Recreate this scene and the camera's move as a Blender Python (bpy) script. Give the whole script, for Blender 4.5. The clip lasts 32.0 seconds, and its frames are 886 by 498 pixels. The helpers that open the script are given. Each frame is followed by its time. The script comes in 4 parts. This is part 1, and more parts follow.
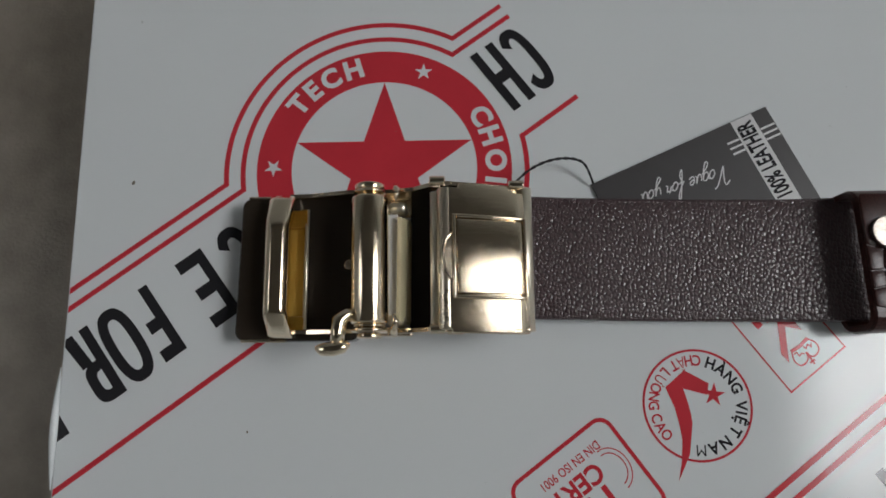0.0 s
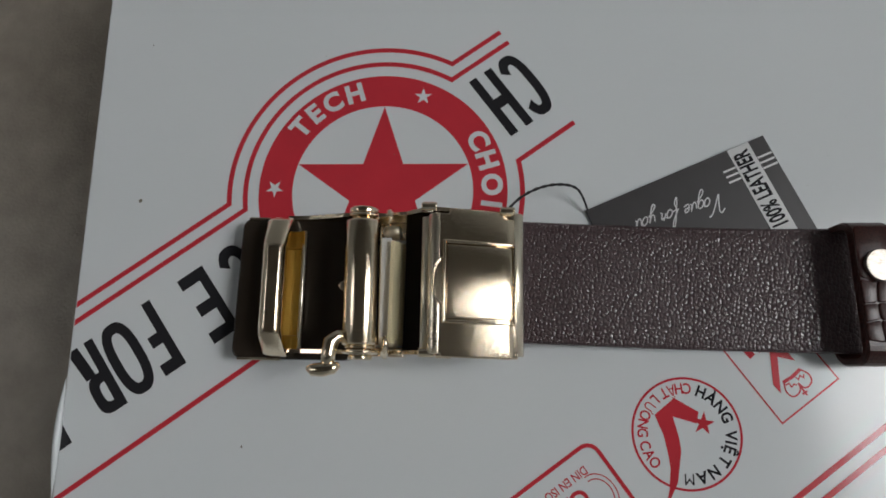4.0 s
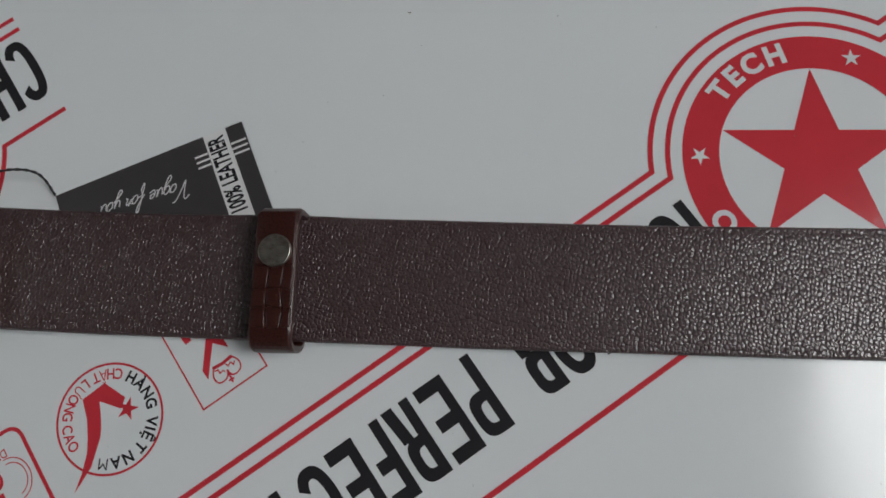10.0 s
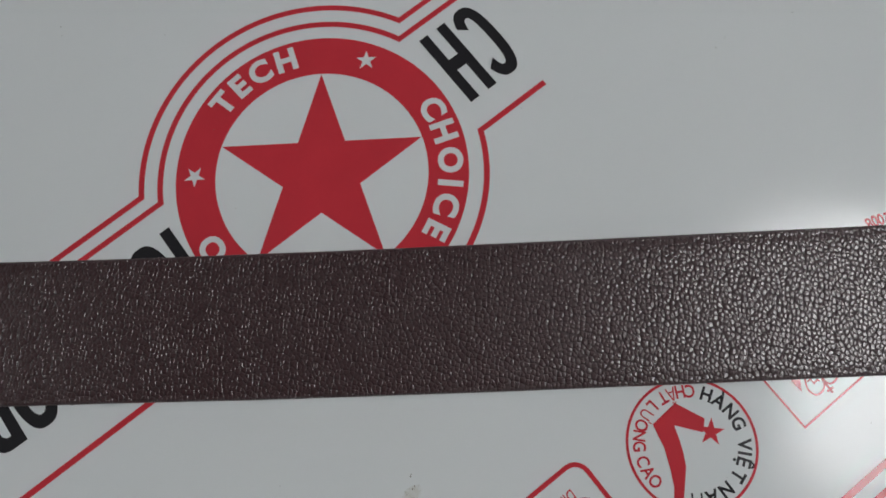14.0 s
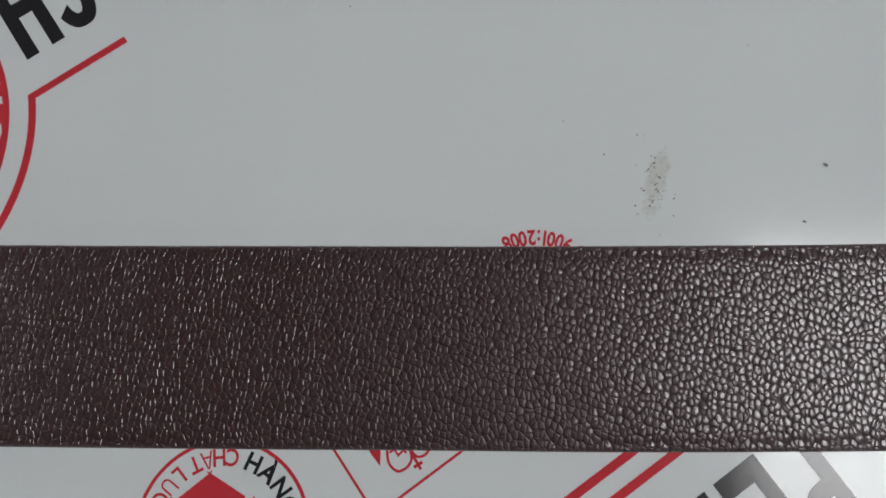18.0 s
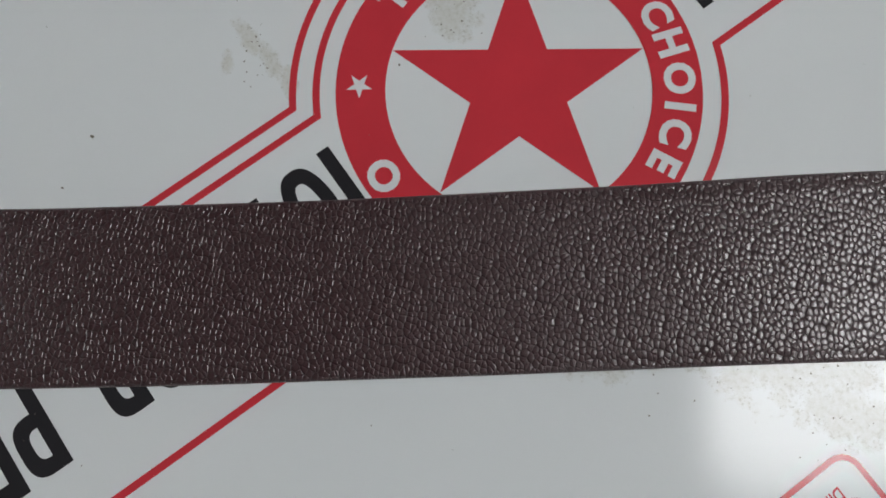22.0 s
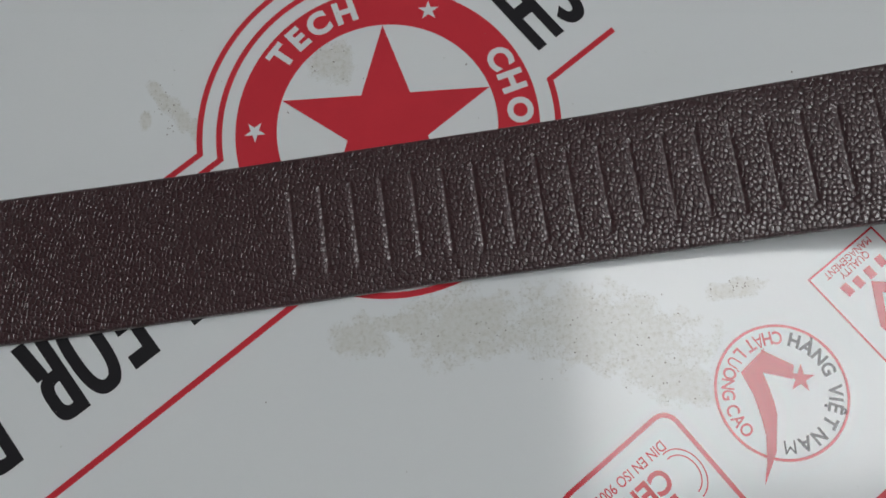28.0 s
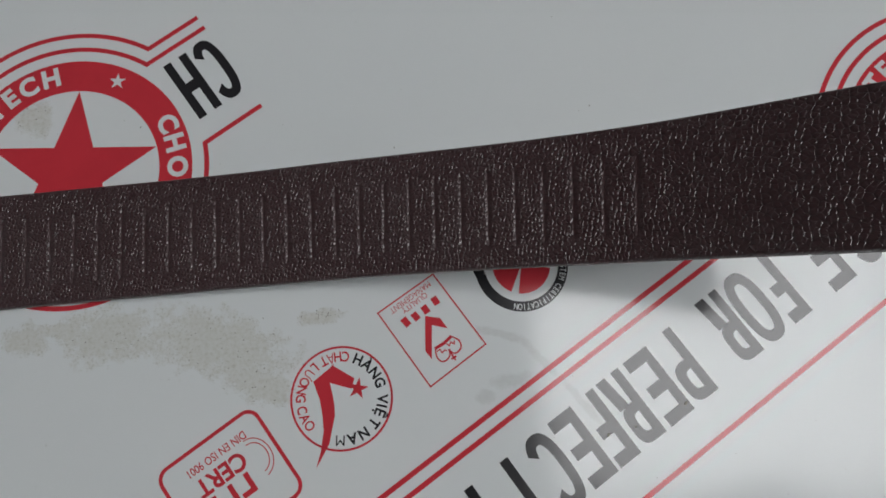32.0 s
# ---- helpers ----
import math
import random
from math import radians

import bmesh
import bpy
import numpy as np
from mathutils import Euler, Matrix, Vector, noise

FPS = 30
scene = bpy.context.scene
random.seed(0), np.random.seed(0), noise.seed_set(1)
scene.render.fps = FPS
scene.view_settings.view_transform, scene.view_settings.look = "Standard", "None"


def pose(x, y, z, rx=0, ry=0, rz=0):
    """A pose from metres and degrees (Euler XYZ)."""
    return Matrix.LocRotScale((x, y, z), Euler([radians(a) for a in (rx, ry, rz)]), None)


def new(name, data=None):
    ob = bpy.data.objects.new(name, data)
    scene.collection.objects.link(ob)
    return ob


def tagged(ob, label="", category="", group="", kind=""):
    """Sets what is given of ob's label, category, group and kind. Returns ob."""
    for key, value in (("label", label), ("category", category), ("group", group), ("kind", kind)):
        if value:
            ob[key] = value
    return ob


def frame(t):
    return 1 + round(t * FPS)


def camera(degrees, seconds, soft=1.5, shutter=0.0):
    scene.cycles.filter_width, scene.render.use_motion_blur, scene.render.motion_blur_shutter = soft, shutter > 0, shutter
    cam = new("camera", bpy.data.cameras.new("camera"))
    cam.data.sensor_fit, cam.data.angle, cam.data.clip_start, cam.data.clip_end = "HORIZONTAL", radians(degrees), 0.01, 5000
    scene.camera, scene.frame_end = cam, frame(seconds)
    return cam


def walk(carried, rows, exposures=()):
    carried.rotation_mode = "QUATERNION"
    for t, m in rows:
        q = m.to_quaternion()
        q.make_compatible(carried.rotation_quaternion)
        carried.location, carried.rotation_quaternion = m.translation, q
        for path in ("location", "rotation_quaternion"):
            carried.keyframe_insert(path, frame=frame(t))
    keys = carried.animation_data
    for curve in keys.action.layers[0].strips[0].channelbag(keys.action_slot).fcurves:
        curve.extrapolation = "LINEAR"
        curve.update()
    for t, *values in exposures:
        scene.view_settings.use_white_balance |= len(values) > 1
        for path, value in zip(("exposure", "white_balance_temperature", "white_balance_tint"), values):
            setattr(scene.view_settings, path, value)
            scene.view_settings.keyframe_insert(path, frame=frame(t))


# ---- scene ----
cam = camera(73.7, 32.0, soft=1.7)
walk(cam, [
    (0, pose(0.0400, -0.0653, 0.1603, 11.42, 0.27, -2.17)),
    (0.5, pose(0.0389, -0.0660, 0.1601, 11.58, 0.44, -1.87)),
    (1, pose(0.0390, -0.0667, 0.1636, 11.75, 0.53, -1.55)),
    (1.5, pose(0.0390, -0.0673, 0.1646, 11.88, 0.75, -1.24)),
    (2, pose(0.0385, -0.0667, 0.1655, 12.08, 1.02, -1.04)),
    (2.5, pose(0.0384, -0.0659, 0.1670, 12.39, 1.21, -0.89)),
    (4.5, pose(0.0589, -0.0613, 0.1615, 12.10, 1.96, -0.65)),
    (5, pose(0.0769, -0.0619, 0.1590, 12.14, 2.05, -0.80)),
    (5.5, pose(0.0877, -0.0635, 0.1578, 12.23, 2.45, -1.01)),
    (6, pose(0.1054, -0.0654, 0.1620, 12.40, 2.68, -0.82)),
    (6.5, pose(0.1302, -0.0615, 0.1621, 12.61, 2.39, -0.24)),
    (7, pose(0.1367, -0.0635, 0.1614, 12.53, 2.76, 0.37)),
    (7.5, pose(0.1482, -0.0660, 0.1573, 12.41, 2.96, 0.83)),
    (8, pose(0.1581, -0.0684, 0.1589, 12.27, 3.03, 0.91)),
    (8.5, pose(0.1708, -0.0655, 0.1602, 12.37, 3.04, 0.76)),
    (9, pose(0.1838, -0.0651, 0.1574, 12.31, 3.18, 0.60)),
    (9.5, pose(0.1967, -0.0668, 0.1544, 12.13, 2.96, 0.29)),
    (10, pose(0.2013, -0.0661, 0.1559, 12.06, 3.05, 0.02)),
    (10.5, pose(0.2085, -0.0650, 0.1545, 11.96, 2.94, -0.37)),
    (11, pose(0.2146, -0.0678, 0.1551, 11.67, 2.97, -0.79)),
    (11.5, pose(0.2253, -0.0672, 0.1569, 11.58, 3.00, -1.03)),
    (12, pose(0.2487, -0.0654, 0.1573, 11.45, 2.90, -1.38)),
    (12.5, pose(0.2682, -0.0654, 0.1640, 11.34, 2.96, -1.67)),
    (13, pose(0.2893, -0.0611, 0.1617, 11.30, 2.69, -2.04)),
    (13.5, pose(0.3103, -0.0599, 0.1497, 10.97, 2.05, -2.55)),
    (15.5, pose(0.3603, -0.0439, 0.1099, 11.08, 2.43, -5.60)),
    (16, pose(0.3744, -0.0465, 0.1020, 11.24, 2.63, -3.85)),
    (16.5, pose(0.3986, -0.0506, 0.1074, 11.44, 2.28, -2.29)),
    (17, pose(0.4074, -0.0498, 0.1062, 11.56, 1.74, -1.57)),
    (17.5, pose(0.4090, -0.0497, 0.1005, 11.57, 1.62, -0.78)),
    (18, pose(0.4140, -0.0517, 0.1020, 11.43, 1.32, -0.58)),
    (18.5, pose(0.4149, -0.0479, 0.1039, 11.62, 1.31, -0.42)),
    (19, pose(0.4178, -0.0475, 0.0995, 11.55, 1.43, -0.38)),
    (19.5, pose(0.4407, -0.0460, 0.0981, 11.59, 1.25, -0.54)),
    (20, pose(0.4576, -0.0617, 0.1119, 11.20, 1.01, -0.49)),
    (20.5, pose(0.4730, -0.0661, 0.1055, 10.84, 0.89, -0.72)),
    (21, pose(0.5038, -0.0624, 0.1014, 10.38, 0.77, -1.25)),
    (21.5, pose(0.5242, -0.0566, 0.1045, 9.72, 0.80, -1.31)),
    (22, pose(0.5505, -0.0584, 0.1110, 8.99, 0.89, -1.15)),
    (22.5, pose(0.5703, -0.0581, 0.1157, 8.41, 0.82, -1.11)),
    (23, pose(0.5894, -0.0623, 0.1211, 8.37, 0.96, -1.31)),
    (23.5, pose(0.6036, -0.0641, 0.1234, 8.69, 1.28, -1.52)),
    (24, pose(0.6219, -0.0656, 0.1235, 8.86, 1.43, -1.87)),
    (24.5, pose(0.6356, -0.0658, 0.1242, 8.73, 1.55, -2.47)),
    (25, pose(0.6483, -0.0645, 0.1253, 8.79, 1.69, -3.16)),
    (25.5, pose(0.6641, -0.0659, 0.1262, 9.22, 1.80, -3.70)),
    (26, pose(0.7012, -0.0664, 0.1246, 10.20, 1.56, -4.36)),
    (26.5, pose(0.7344, -0.0688, 0.1246, 11.19, 1.89, -5.17)),
    (28.5, pose(1.1735, -0.0602, 0.1337, 10.33, 0.61, -4.07)),
    (29, pose(1.1532, -0.0534, 0.1295, 9.50, -0.14, -2.16)),
    (29.5, pose(1.1398, -0.0590, 0.1343, 8.78, -0.34, -0.58)),
    (30, pose(1.1529, -0.0617, 0.1320, 8.76, -0.44, -0.14)),
    (30.5, pose(1.1587, -0.0614, 0.1348, 9.23, -0.21, -0.14)),
    (31, pose(1.1715, -0.0636, 0.1447, 9.58, -0.16, -0.53)),
    (31.5, pose(1.1894, -0.0653, 0.1624, 10.01, -0.09, -1.08)),
    (32, pose(1.2145, -0.0667, 0.1704, 10.31, 0.06, -1.99)),
], exposures=[(0, 0.05), (6, 0.12), (10, 0.18), (13, 0.1), (18, 0.15), (22, 0.12), (25, -0.06), (26.5, -0.12), (28.5, -0.52), (32, -0.6)])

# ---- world and light ----
world = bpy.data.worlds.new("world")
world.use_nodes = True
world.node_tree.nodes["Background"].inputs[0].default_value = (0.5, 0.53, 0.56, 1)
world.node_tree.nodes["Background"].inputs[1].default_value = 0.05
scene.world = world
LIGHT_MAIN = 11.2
LIGHT_SECOND = 3.5

TILE = 0.27
CEIL = 2.62
FLOOR = -0.45


# ---- materials ----
def material(name, base, rough=0.5, metal=0.0, spec=0.5):
    m = bpy.data.materials.new(name)
    m.use_nodes = True
    b = m.node_tree.nodes["Principled BSDF"]
    b.inputs["Base Color"].default_value = (*base, 1)
    b.inputs["Roughness"].default_value = rough
    b.inputs["Metallic"].default_value = metal
    b.inputs["Specular IOR Level"].default_value = spec
    return m, m.node_tree, b


def node(nt, kind, **kw):
    n = nt.nodes.new(kind)
    for k, v in kw.items():
        n.inputs[k].default_value = v
    return n


def coords(nt, scale=(1, 1, 1), space="Object"):
    tc = nt.nodes.new("ShaderNodeTexCoord")
    mp = node(nt, "ShaderNodeMapping", Scale=scale)
    nt.links.new(tc.outputs[space], mp.inputs["Vector"])
    return mp.outputs["Vector"]


def noise_tex(nt, vec, scale, detail=3.0, rough=0.55):
    n = node(nt, "ShaderNodeTexNoise", Scale=scale, Detail=detail, Roughness=rough)
    nt.links.new(vec, n.inputs["Vector"])
    return n.outputs["Fac"]


def ramp(nt, fac, stops):
    r = nt.nodes.new("ShaderNodeValToRGB")
    els = r.color_ramp.elements
    while len(els) < len(stops):
        els.new(0.5)
    for e, (p, c) in zip(els, stops):
        e.position, e.color = p, (*c, 1) if len(c) == 3 else c
    nt.links.new(fac, r.inputs["Fac"])
    return r.outputs["Color"]


def maths(nt, op, a, b=0.0, c=0.0):
    n = nt.nodes.new("ShaderNodeMath")
    n.operation = op
    for i, v in enumerate((a, b, c)):
        if isinstance(v, (int, float)):
            n.inputs[i].default_value = v
        else:
            nt.links.new(v, n.inputs[i])
    return n.outputs[0]


def bump(nt, bsdf, height, strength, distance):
    n = node(nt, "ShaderNodeBump", Strength=strength, Distance=distance)
    nt.links.new(height, n.inputs["Height"])
    nt.links.new(n.outputs["Normal"], bsdf.inputs["Normal"])
    return n


def mix_color(nt, fac, a, b):
    n = nt.nodes.new("ShaderNodeMix")
    n.data_type = "RGBA"
    for sock, v in ((n.inputs["Factor"], fac), (n.inputs[6], a), (n.inputs[7], b)):
        if isinstance(v, (int, float)):
            sock.default_value = v
        elif isinstance(v, tuple):
            sock.default_value = (*v, 1)
        else:
            nt.links.new(v, sock)
    return n.outputs[2]


FILM_ROUGH = 0.14


def film_relief(nt, b):
    """The slight waviness and fine scratches of the glossy film."""
    vec = coords(nt)
    h = maths(nt, "ADD", noise_tex(nt, vec, 22, 1), maths(nt, "MULTIPLY", noise_tex(nt, vec, 700, 2), 0.02))
    bump(nt, b, h, 0.25, 0.002)
    r = maths(nt, "MULTIPLY_ADD", noise_tex(nt, vec, 35, 3), 0.07, FILM_ROUGH - 0.035)
    nt.links.new(r, b.inputs["Roughness"])


def blotch(nt, vec, ragged, cx, cy, rx, ry, turn=0.0):
    """A soft-edged stain mask: 1 inside an oval, ragged by noise."""
    mp = nt.nodes.new("ShaderNodeMapping")
    mp.vector_type = "TEXTURE"
    mp.inputs["Location"].default_value = (cx, cy, 0)
    mp.inputs["Rotation"].default_value = (0, 0, radians(turn))
    mp.inputs["Scale"].default_value = (rx, ry, 1)
    nt.links.new(vec, mp.inputs["Vector"])
    ln = nt.nodes.new("ShaderNodeVectorMath")
    ln.operation = "LENGTH"
    nt.links.new(mp.outputs[0], ln.inputs[0])
    d = maths(nt, "ADD", ln.outputs["Value"], ragged)
    mr = node(nt, "ShaderNodeMapRange", **{"From Min": 1.05, "From Max": 0.55})
    nt.links.new(d, mr.inputs["Value"])
    return mr.outputs["Result"]


def film_white():
    m, nt, b = material("white_film", (0.70, 0.73, 0.74), FILM_ROUGH, 0.0, 0.44)
    vec = coords(nt)
    wide = noise_tex(nt, vec, 9, 3)
    base = mix_color(nt, wide, (0.70, 0.735, 0.75), (0.74, 0.765, 0.77))
    total = None
    ragged = maths(nt, "MULTIPLY_ADD", noise_tex(nt, vec, 170, 5, 0.68), 2.2, -1.1)
    grimy = ((0.579, -0.0572, 0.0150, 0.0088, 0), (0.610, -0.0612, 0.0225, 0.0098, -14), (0.622, -0.0728, 0.0120, 0.0052, -18), (0.556, -0.0577, 0.0078, 0.0048, 0), (0.566, -0.0560, 0.0080, 0.0030, 0),
             (0.640, -0.0541, 0.0070, 0.0024, 8), (0.5525, 0.0088, 0.0058, 0.0066, 20), (0.5105, 0.0035, 0.0020, 0.0058, 35), (0.5152, -0.0017, 0.0022, 0.0055, 30), (0.5066, -0.0022, 0.0016, 0.0030, 0), (0.519, -0.0059, 0.0018, 0.0040, 10))
    for spot in grimy + tuple((x + 2 * TILE, *rest) for x, *rest in grimy) + ((0.450, -0.0195, 0.0022, 0.007, -14), (0.313, -0.085, 0.0016, 0.003, -40)):
        s = blotch(nt, vec, ragged, *spot)
        total = s if total is None else maths(nt, "MAXIMUM", total, s)
    fine = noise_tex(nt, vec, 900, 3, 0.7)
    grime = ramp(nt, fine, [(0.30, (0.34, 0.31, 0.23)), (0.42, (0.51, 0.50, 0.43)), (0.60, (0.60, 0.60, 0.56))])
    col = mix_color(nt, maths(nt, "MULTIPLY", total, 0.52), base, grime)
    rim = maths(nt, "MULTIPLY", maths(nt, "MULTIPLY", total, maths(nt, "SUBTRACT", 1.0, total)), 1.3)
    dots = node(nt, "ShaderNodeMapRange", **{"From Min": 0.52, "From Max": 0.64})
    nt.links.new(noise_tex(nt, vec, 1300, 3, 0.7), dots.inputs["Value"])
    col = mix_color(nt, maths(nt, "MULTIPLY", rim, dots.outputs["Result"]), col, (0.22, 0.19, 0.11))
    smear = None
    streaks = ((0.6910, -0.0610, 0.0085, 0.0014, -17), (0.7024, -0.0687, 0.0095, 0.0016, -47), (0.7140, -0.0820, 0.0110, 0.0013, -50), (0.6924, -0.0740, 0.0060, 0.0024, 10), (0.6861, -0.0781, 0.0030, 0.0022, 0))
    for spot in streaks + tuple((x + 2 * TILE, *rest) for x, *rest in streaks):
        s = blotch(nt, vec, ragged, *spot)
        smear = s if smear is None else maths(nt, "MAXIMUM", smear, s)
    col = mix_color(nt, maths(nt, "MULTIPLY", smear, 0.3), col, mix_color(nt, fine, (0.30, 0.30, 0.30), (0.60, 0.61, 0.60)))
    nt.links.new(col, b.inputs["Base Color"])
    film_relief(nt, b)
    return m


def ink(name, base):
    m, nt, b = material(name, base, FILM_ROUGH, 0.0, 0.44)
    vec = coords(nt)
    f = noise_tex(nt, vec, 60, 4)
    dark, light = tuple(c * 0.88 for c in base), tuple(min(1, c * 1.1) for c in base)
    nt.links.new(mix_color(nt, f, dark, light), b.inputs["Base Color"])
    film_relief(nt, b)
    return m


def leather(name, dark, light, cell=930.0, depth=0.00024, rough=0.40, spec=0.52, coat=0.66, pressed=False):
    """Evenly pebbled hide: rounded domes parted by thin creases, pressed flat along the grooves."""
    m, nt, b = material(name, dark, rough, 0.0, spec)
    vec = coords(nt)
    nz = nt.nodes.new("ShaderNodeTexNoise")
    nz.inputs["Scale"].default_value = 210
    nz.inputs["Detail"].default_value = 1.0
    nt.links.new(vec, nz.inputs["Vector"])
    add = nt.nodes.new("ShaderNodeVectorMath")
    add.operation = "MULTIPLY_ADD"
    nt.links.new(nz.outputs["Color"], add.inputs[0])
    add.inputs[1].default_value = (0.0010, 0.0010, 0)
    nt.links.new(vec, add.inputs[2])
    mp = node(nt, "ShaderNodeMapping", Scale=(1.12, 0.90, 0), Rotation=(0, 0, 0.25))
    nt.links.new(add.outputs[0], mp.inputs["Vector"])
    vor = nt.nodes.new("ShaderNodeTexVoronoi")
    vor.voronoi_dimensions = "2D"
    vor.feature = "SMOOTH_F1"
    vor.inputs["Scale"].default_value = cell
    vor.inputs["Smoothness"].default_value = 0.12
    vor.inputs["Randomness"].default_value = 0.82
    nt.links.new(mp.outputs[0], vor.inputs["Vector"])
    d = vor.outputs["Distance"]
    dome = maths(nt, "SUBTRACT", 1.0, maths(nt, "MULTIPLY", maths(nt, "MULTIPLY", d, d), 0.63))
    swell = noise_tex(nt, vec, 240, 2)
    grain = noise_tex(nt, vec, 4200, 2)
    edge = nt.nodes.new("ShaderNodeTexVoronoi")
    edge.voronoi_dimensions = "2D"
    edge.feature = "DISTANCE_TO_EDGE"
    edge.inputs["Scale"].default_value = cell
    edge.inputs["Randomness"].default_value = 0.82
    nt.links.new(mp.outputs[0], edge.inputs["Vector"])
    valley = node(nt, "ShaderNodeMapRange", **{"From Min": 0.0, "From Max": 0.18, "To Max": 0.30})
    valley.interpolation_type = "SMOOTHSTEP"
    nt.links.new(edge.outputs["Distance"], valley.inputs["Value"])
    dome = maths(nt, "ADD", dome, valley.outputs["Result"])
    h = maths(nt, "MULTIPLY", dome, maths(nt, "MULTIPLY_ADD", swell, 0.24, 0.90))
    spark = node(nt, "ShaderNodeMapRange", **{"From Min": 0.60, "From Max": 0.74, "To Max": 0.09})
    nt.links.new(noise_tex(nt, vec, 2300, 1), spark.inputs["Value"])
    h = maths(nt, "ADD", h, maths(nt, "MULTIPLY_ADD", grain, 0.05, spark.outputs["Result"]))
    if pressed:
        at = nt.nodes.new("ShaderNodeAttribute")
        at.attribute_name = "pressed"
        h = maths(nt, "MULTIPLY", h, maths(nt, "MULTIPLY_ADD", at.outputs["Fac"], -0.85, 1.0))
    relief = bump(nt, b, h, 1.0, depth)
    nt.links.new(relief.outputs["Normal"], b.inputs["Coat Normal"])
    b.inputs["Coat Weight"].default_value = coat
    b.inputs["Coat Roughness"].default_value = 0.14
    # Crease shading put into the colour: creases darker, dome tops lighter
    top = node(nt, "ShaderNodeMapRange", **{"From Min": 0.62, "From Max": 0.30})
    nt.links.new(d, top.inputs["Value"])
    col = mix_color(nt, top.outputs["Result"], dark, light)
    broad = noise_tex(nt, vec, 30, 3)
    nt.links.new(mix_color(nt, maths(nt, "MULTIPLY", broad, 0.5), col, tuple(c * 0.7 for c in light)), b.inputs["Base Color"])
    nt.links.new(maths(nt, "MULTIPLY_ADD", broad, 0.14, rough - 0.07), b.inputs["Roughness"])
    return m


def metal(name, base, rough, scratch=0.35):
    m, nt, b = material(name, base, rough, 1.0)
    vec = coords(nt)
    mp = node(nt, "ShaderNodeMapping", Scale=(1, 14, 1), Rotation=(0, 0, 0.5))
    nt.links.new(vec, mp.inputs["Vector"])
    s = noise_tex(nt, mp.outputs[0], 420, 5, 0.7)
    smear = noise_tex(nt, vec, 130, 4)
    r = maths(nt, "ADD", maths(nt, "MULTIPLY", s, scratch * 0.25), maths(nt, "MULTIPLY_ADD", smear, scratch * 0.35, rough - scratch * 0.2))
    nt.links.new(r, b.inputs["Roughness"])
    nt.links.new(mix_color(nt, smear, base, tuple(c * 0.86 for c in base)), b.inputs["Base Color"])
    pits = node(nt, "ShaderNodeMapRange", **{"From Min": 0.66, "From Max": 0.72})
    nt.links.new(noise_tex(nt, vec, 1500, 4, 0.7), pits.inputs["Value"])
    h = maths(nt, "ADD", maths(nt, "MULTIPLY", s, 0.15), maths(nt, "MULTIPLY", pits.outputs["Result"], 0.05))
    h = maths(nt, "ADD", h, noise_tex(nt, vec, 80, 1))
    bump(nt, b, h, 1.0, 0.00016)
    return m


def rough_plain(name, a, c, scale, rough=0.7, relief=0.002):
    m, nt, b = material(name, a, rough)
    vec = coords(nt)
    f = noise_tex(nt, vec, scale, 5, 0.6)
    nt.links.new(mix_color(nt, f, a, c), b.inputs["Base Color"])
    bump(nt, b, noise_tex(nt, vec, scale * 12, 3), 0.4, relief)
    return m


def rivet_metal():
    """Dull worn steel with fine scratches and a few rubbed patches."""
    m, nt, b = material("rivet_steel", (0.5, 0.47, 0.42), 0.3, 1.0)
    vec = coords(nt)
    mp = node(nt, "ShaderNodeMapping", Scale=(1, 9, 1), Rotation=(0, 0, 0.9))
    nt.links.new(vec, mp.inputs["Vector"])
    line = noise_tex(nt, mp.outputs[0], 500, 4, 0.7)
    f = maths(nt, "ADD", maths(nt, "MULTIPLY", noise_tex(nt, vec, 420, 3, 0.6), 0.6), maths(nt, "MULTIPLY", line, 0.4))
    nt.links.new(ramp(nt, f, [(0.36, (0.20, 0.175, 0.15)), (0.5, (0.38, 0.35, 0.31)), (0.64, (0.54, 0.51, 0.46))]), b.inputs["Base Color"])
    nt.links.new(maths(nt, "MULTIPLY_ADD", f, 0.3, 0.2), b.inputs["Roughness"])
    bump(nt, b, f, 0.2, 0.00012)
    return m


WHITE = film_white()
RED = ink("red_ink", (0.59, 0.042, 0.058))
BLACK = ink("black_ink", (0.026, 0.025, 0.028))
LETTER_WHITE = ink("white_ink", (0.72, 0.74, 0.75))
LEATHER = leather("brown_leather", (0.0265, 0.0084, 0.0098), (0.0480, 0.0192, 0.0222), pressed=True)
EDGE = rough_plain("edge_paint", (0.012, 0.007, 0.007), (0.028, 0.016, 0.015), 300, 0.5, 0.0003)
CROC = leather("crocodile_leather", (0.026, 0.0070, 0.0054), (0.047, 0.0138, 0.0106), 1500.0, 0.000022, 0.36, 0.20, 0.30)
GOLD = metal("pale_gold", (0.96, 0.82, 0.62), 0.075, 0.16)
GOLD_BRIGHT = metal("polished_gold", (0.97, 0.83, 0.63), 0.06, 0.12)
GOLD_SATIN = metal("satin_gold", (0.96, 0.85, 0.68), 0.26, 0.2)
GOLD_MATTE = metal("brushed_gold", (0.98, 0.90, 0.73), 0.34, 0.2)
BRASS = metal("raw_brass", (0.72, 0.44, 0.09), 0.36, 0.7)
# Near-black base: the dark reflection in the polished plate, put into its colour
DARK_REFLECTION = rough_plain("dark_reflection_plate", (0.026, 0.019, 0.014), (0.034, 0.026, 0.019), 90, 0.2, 0.00005)
STEEL = rivet_metal()
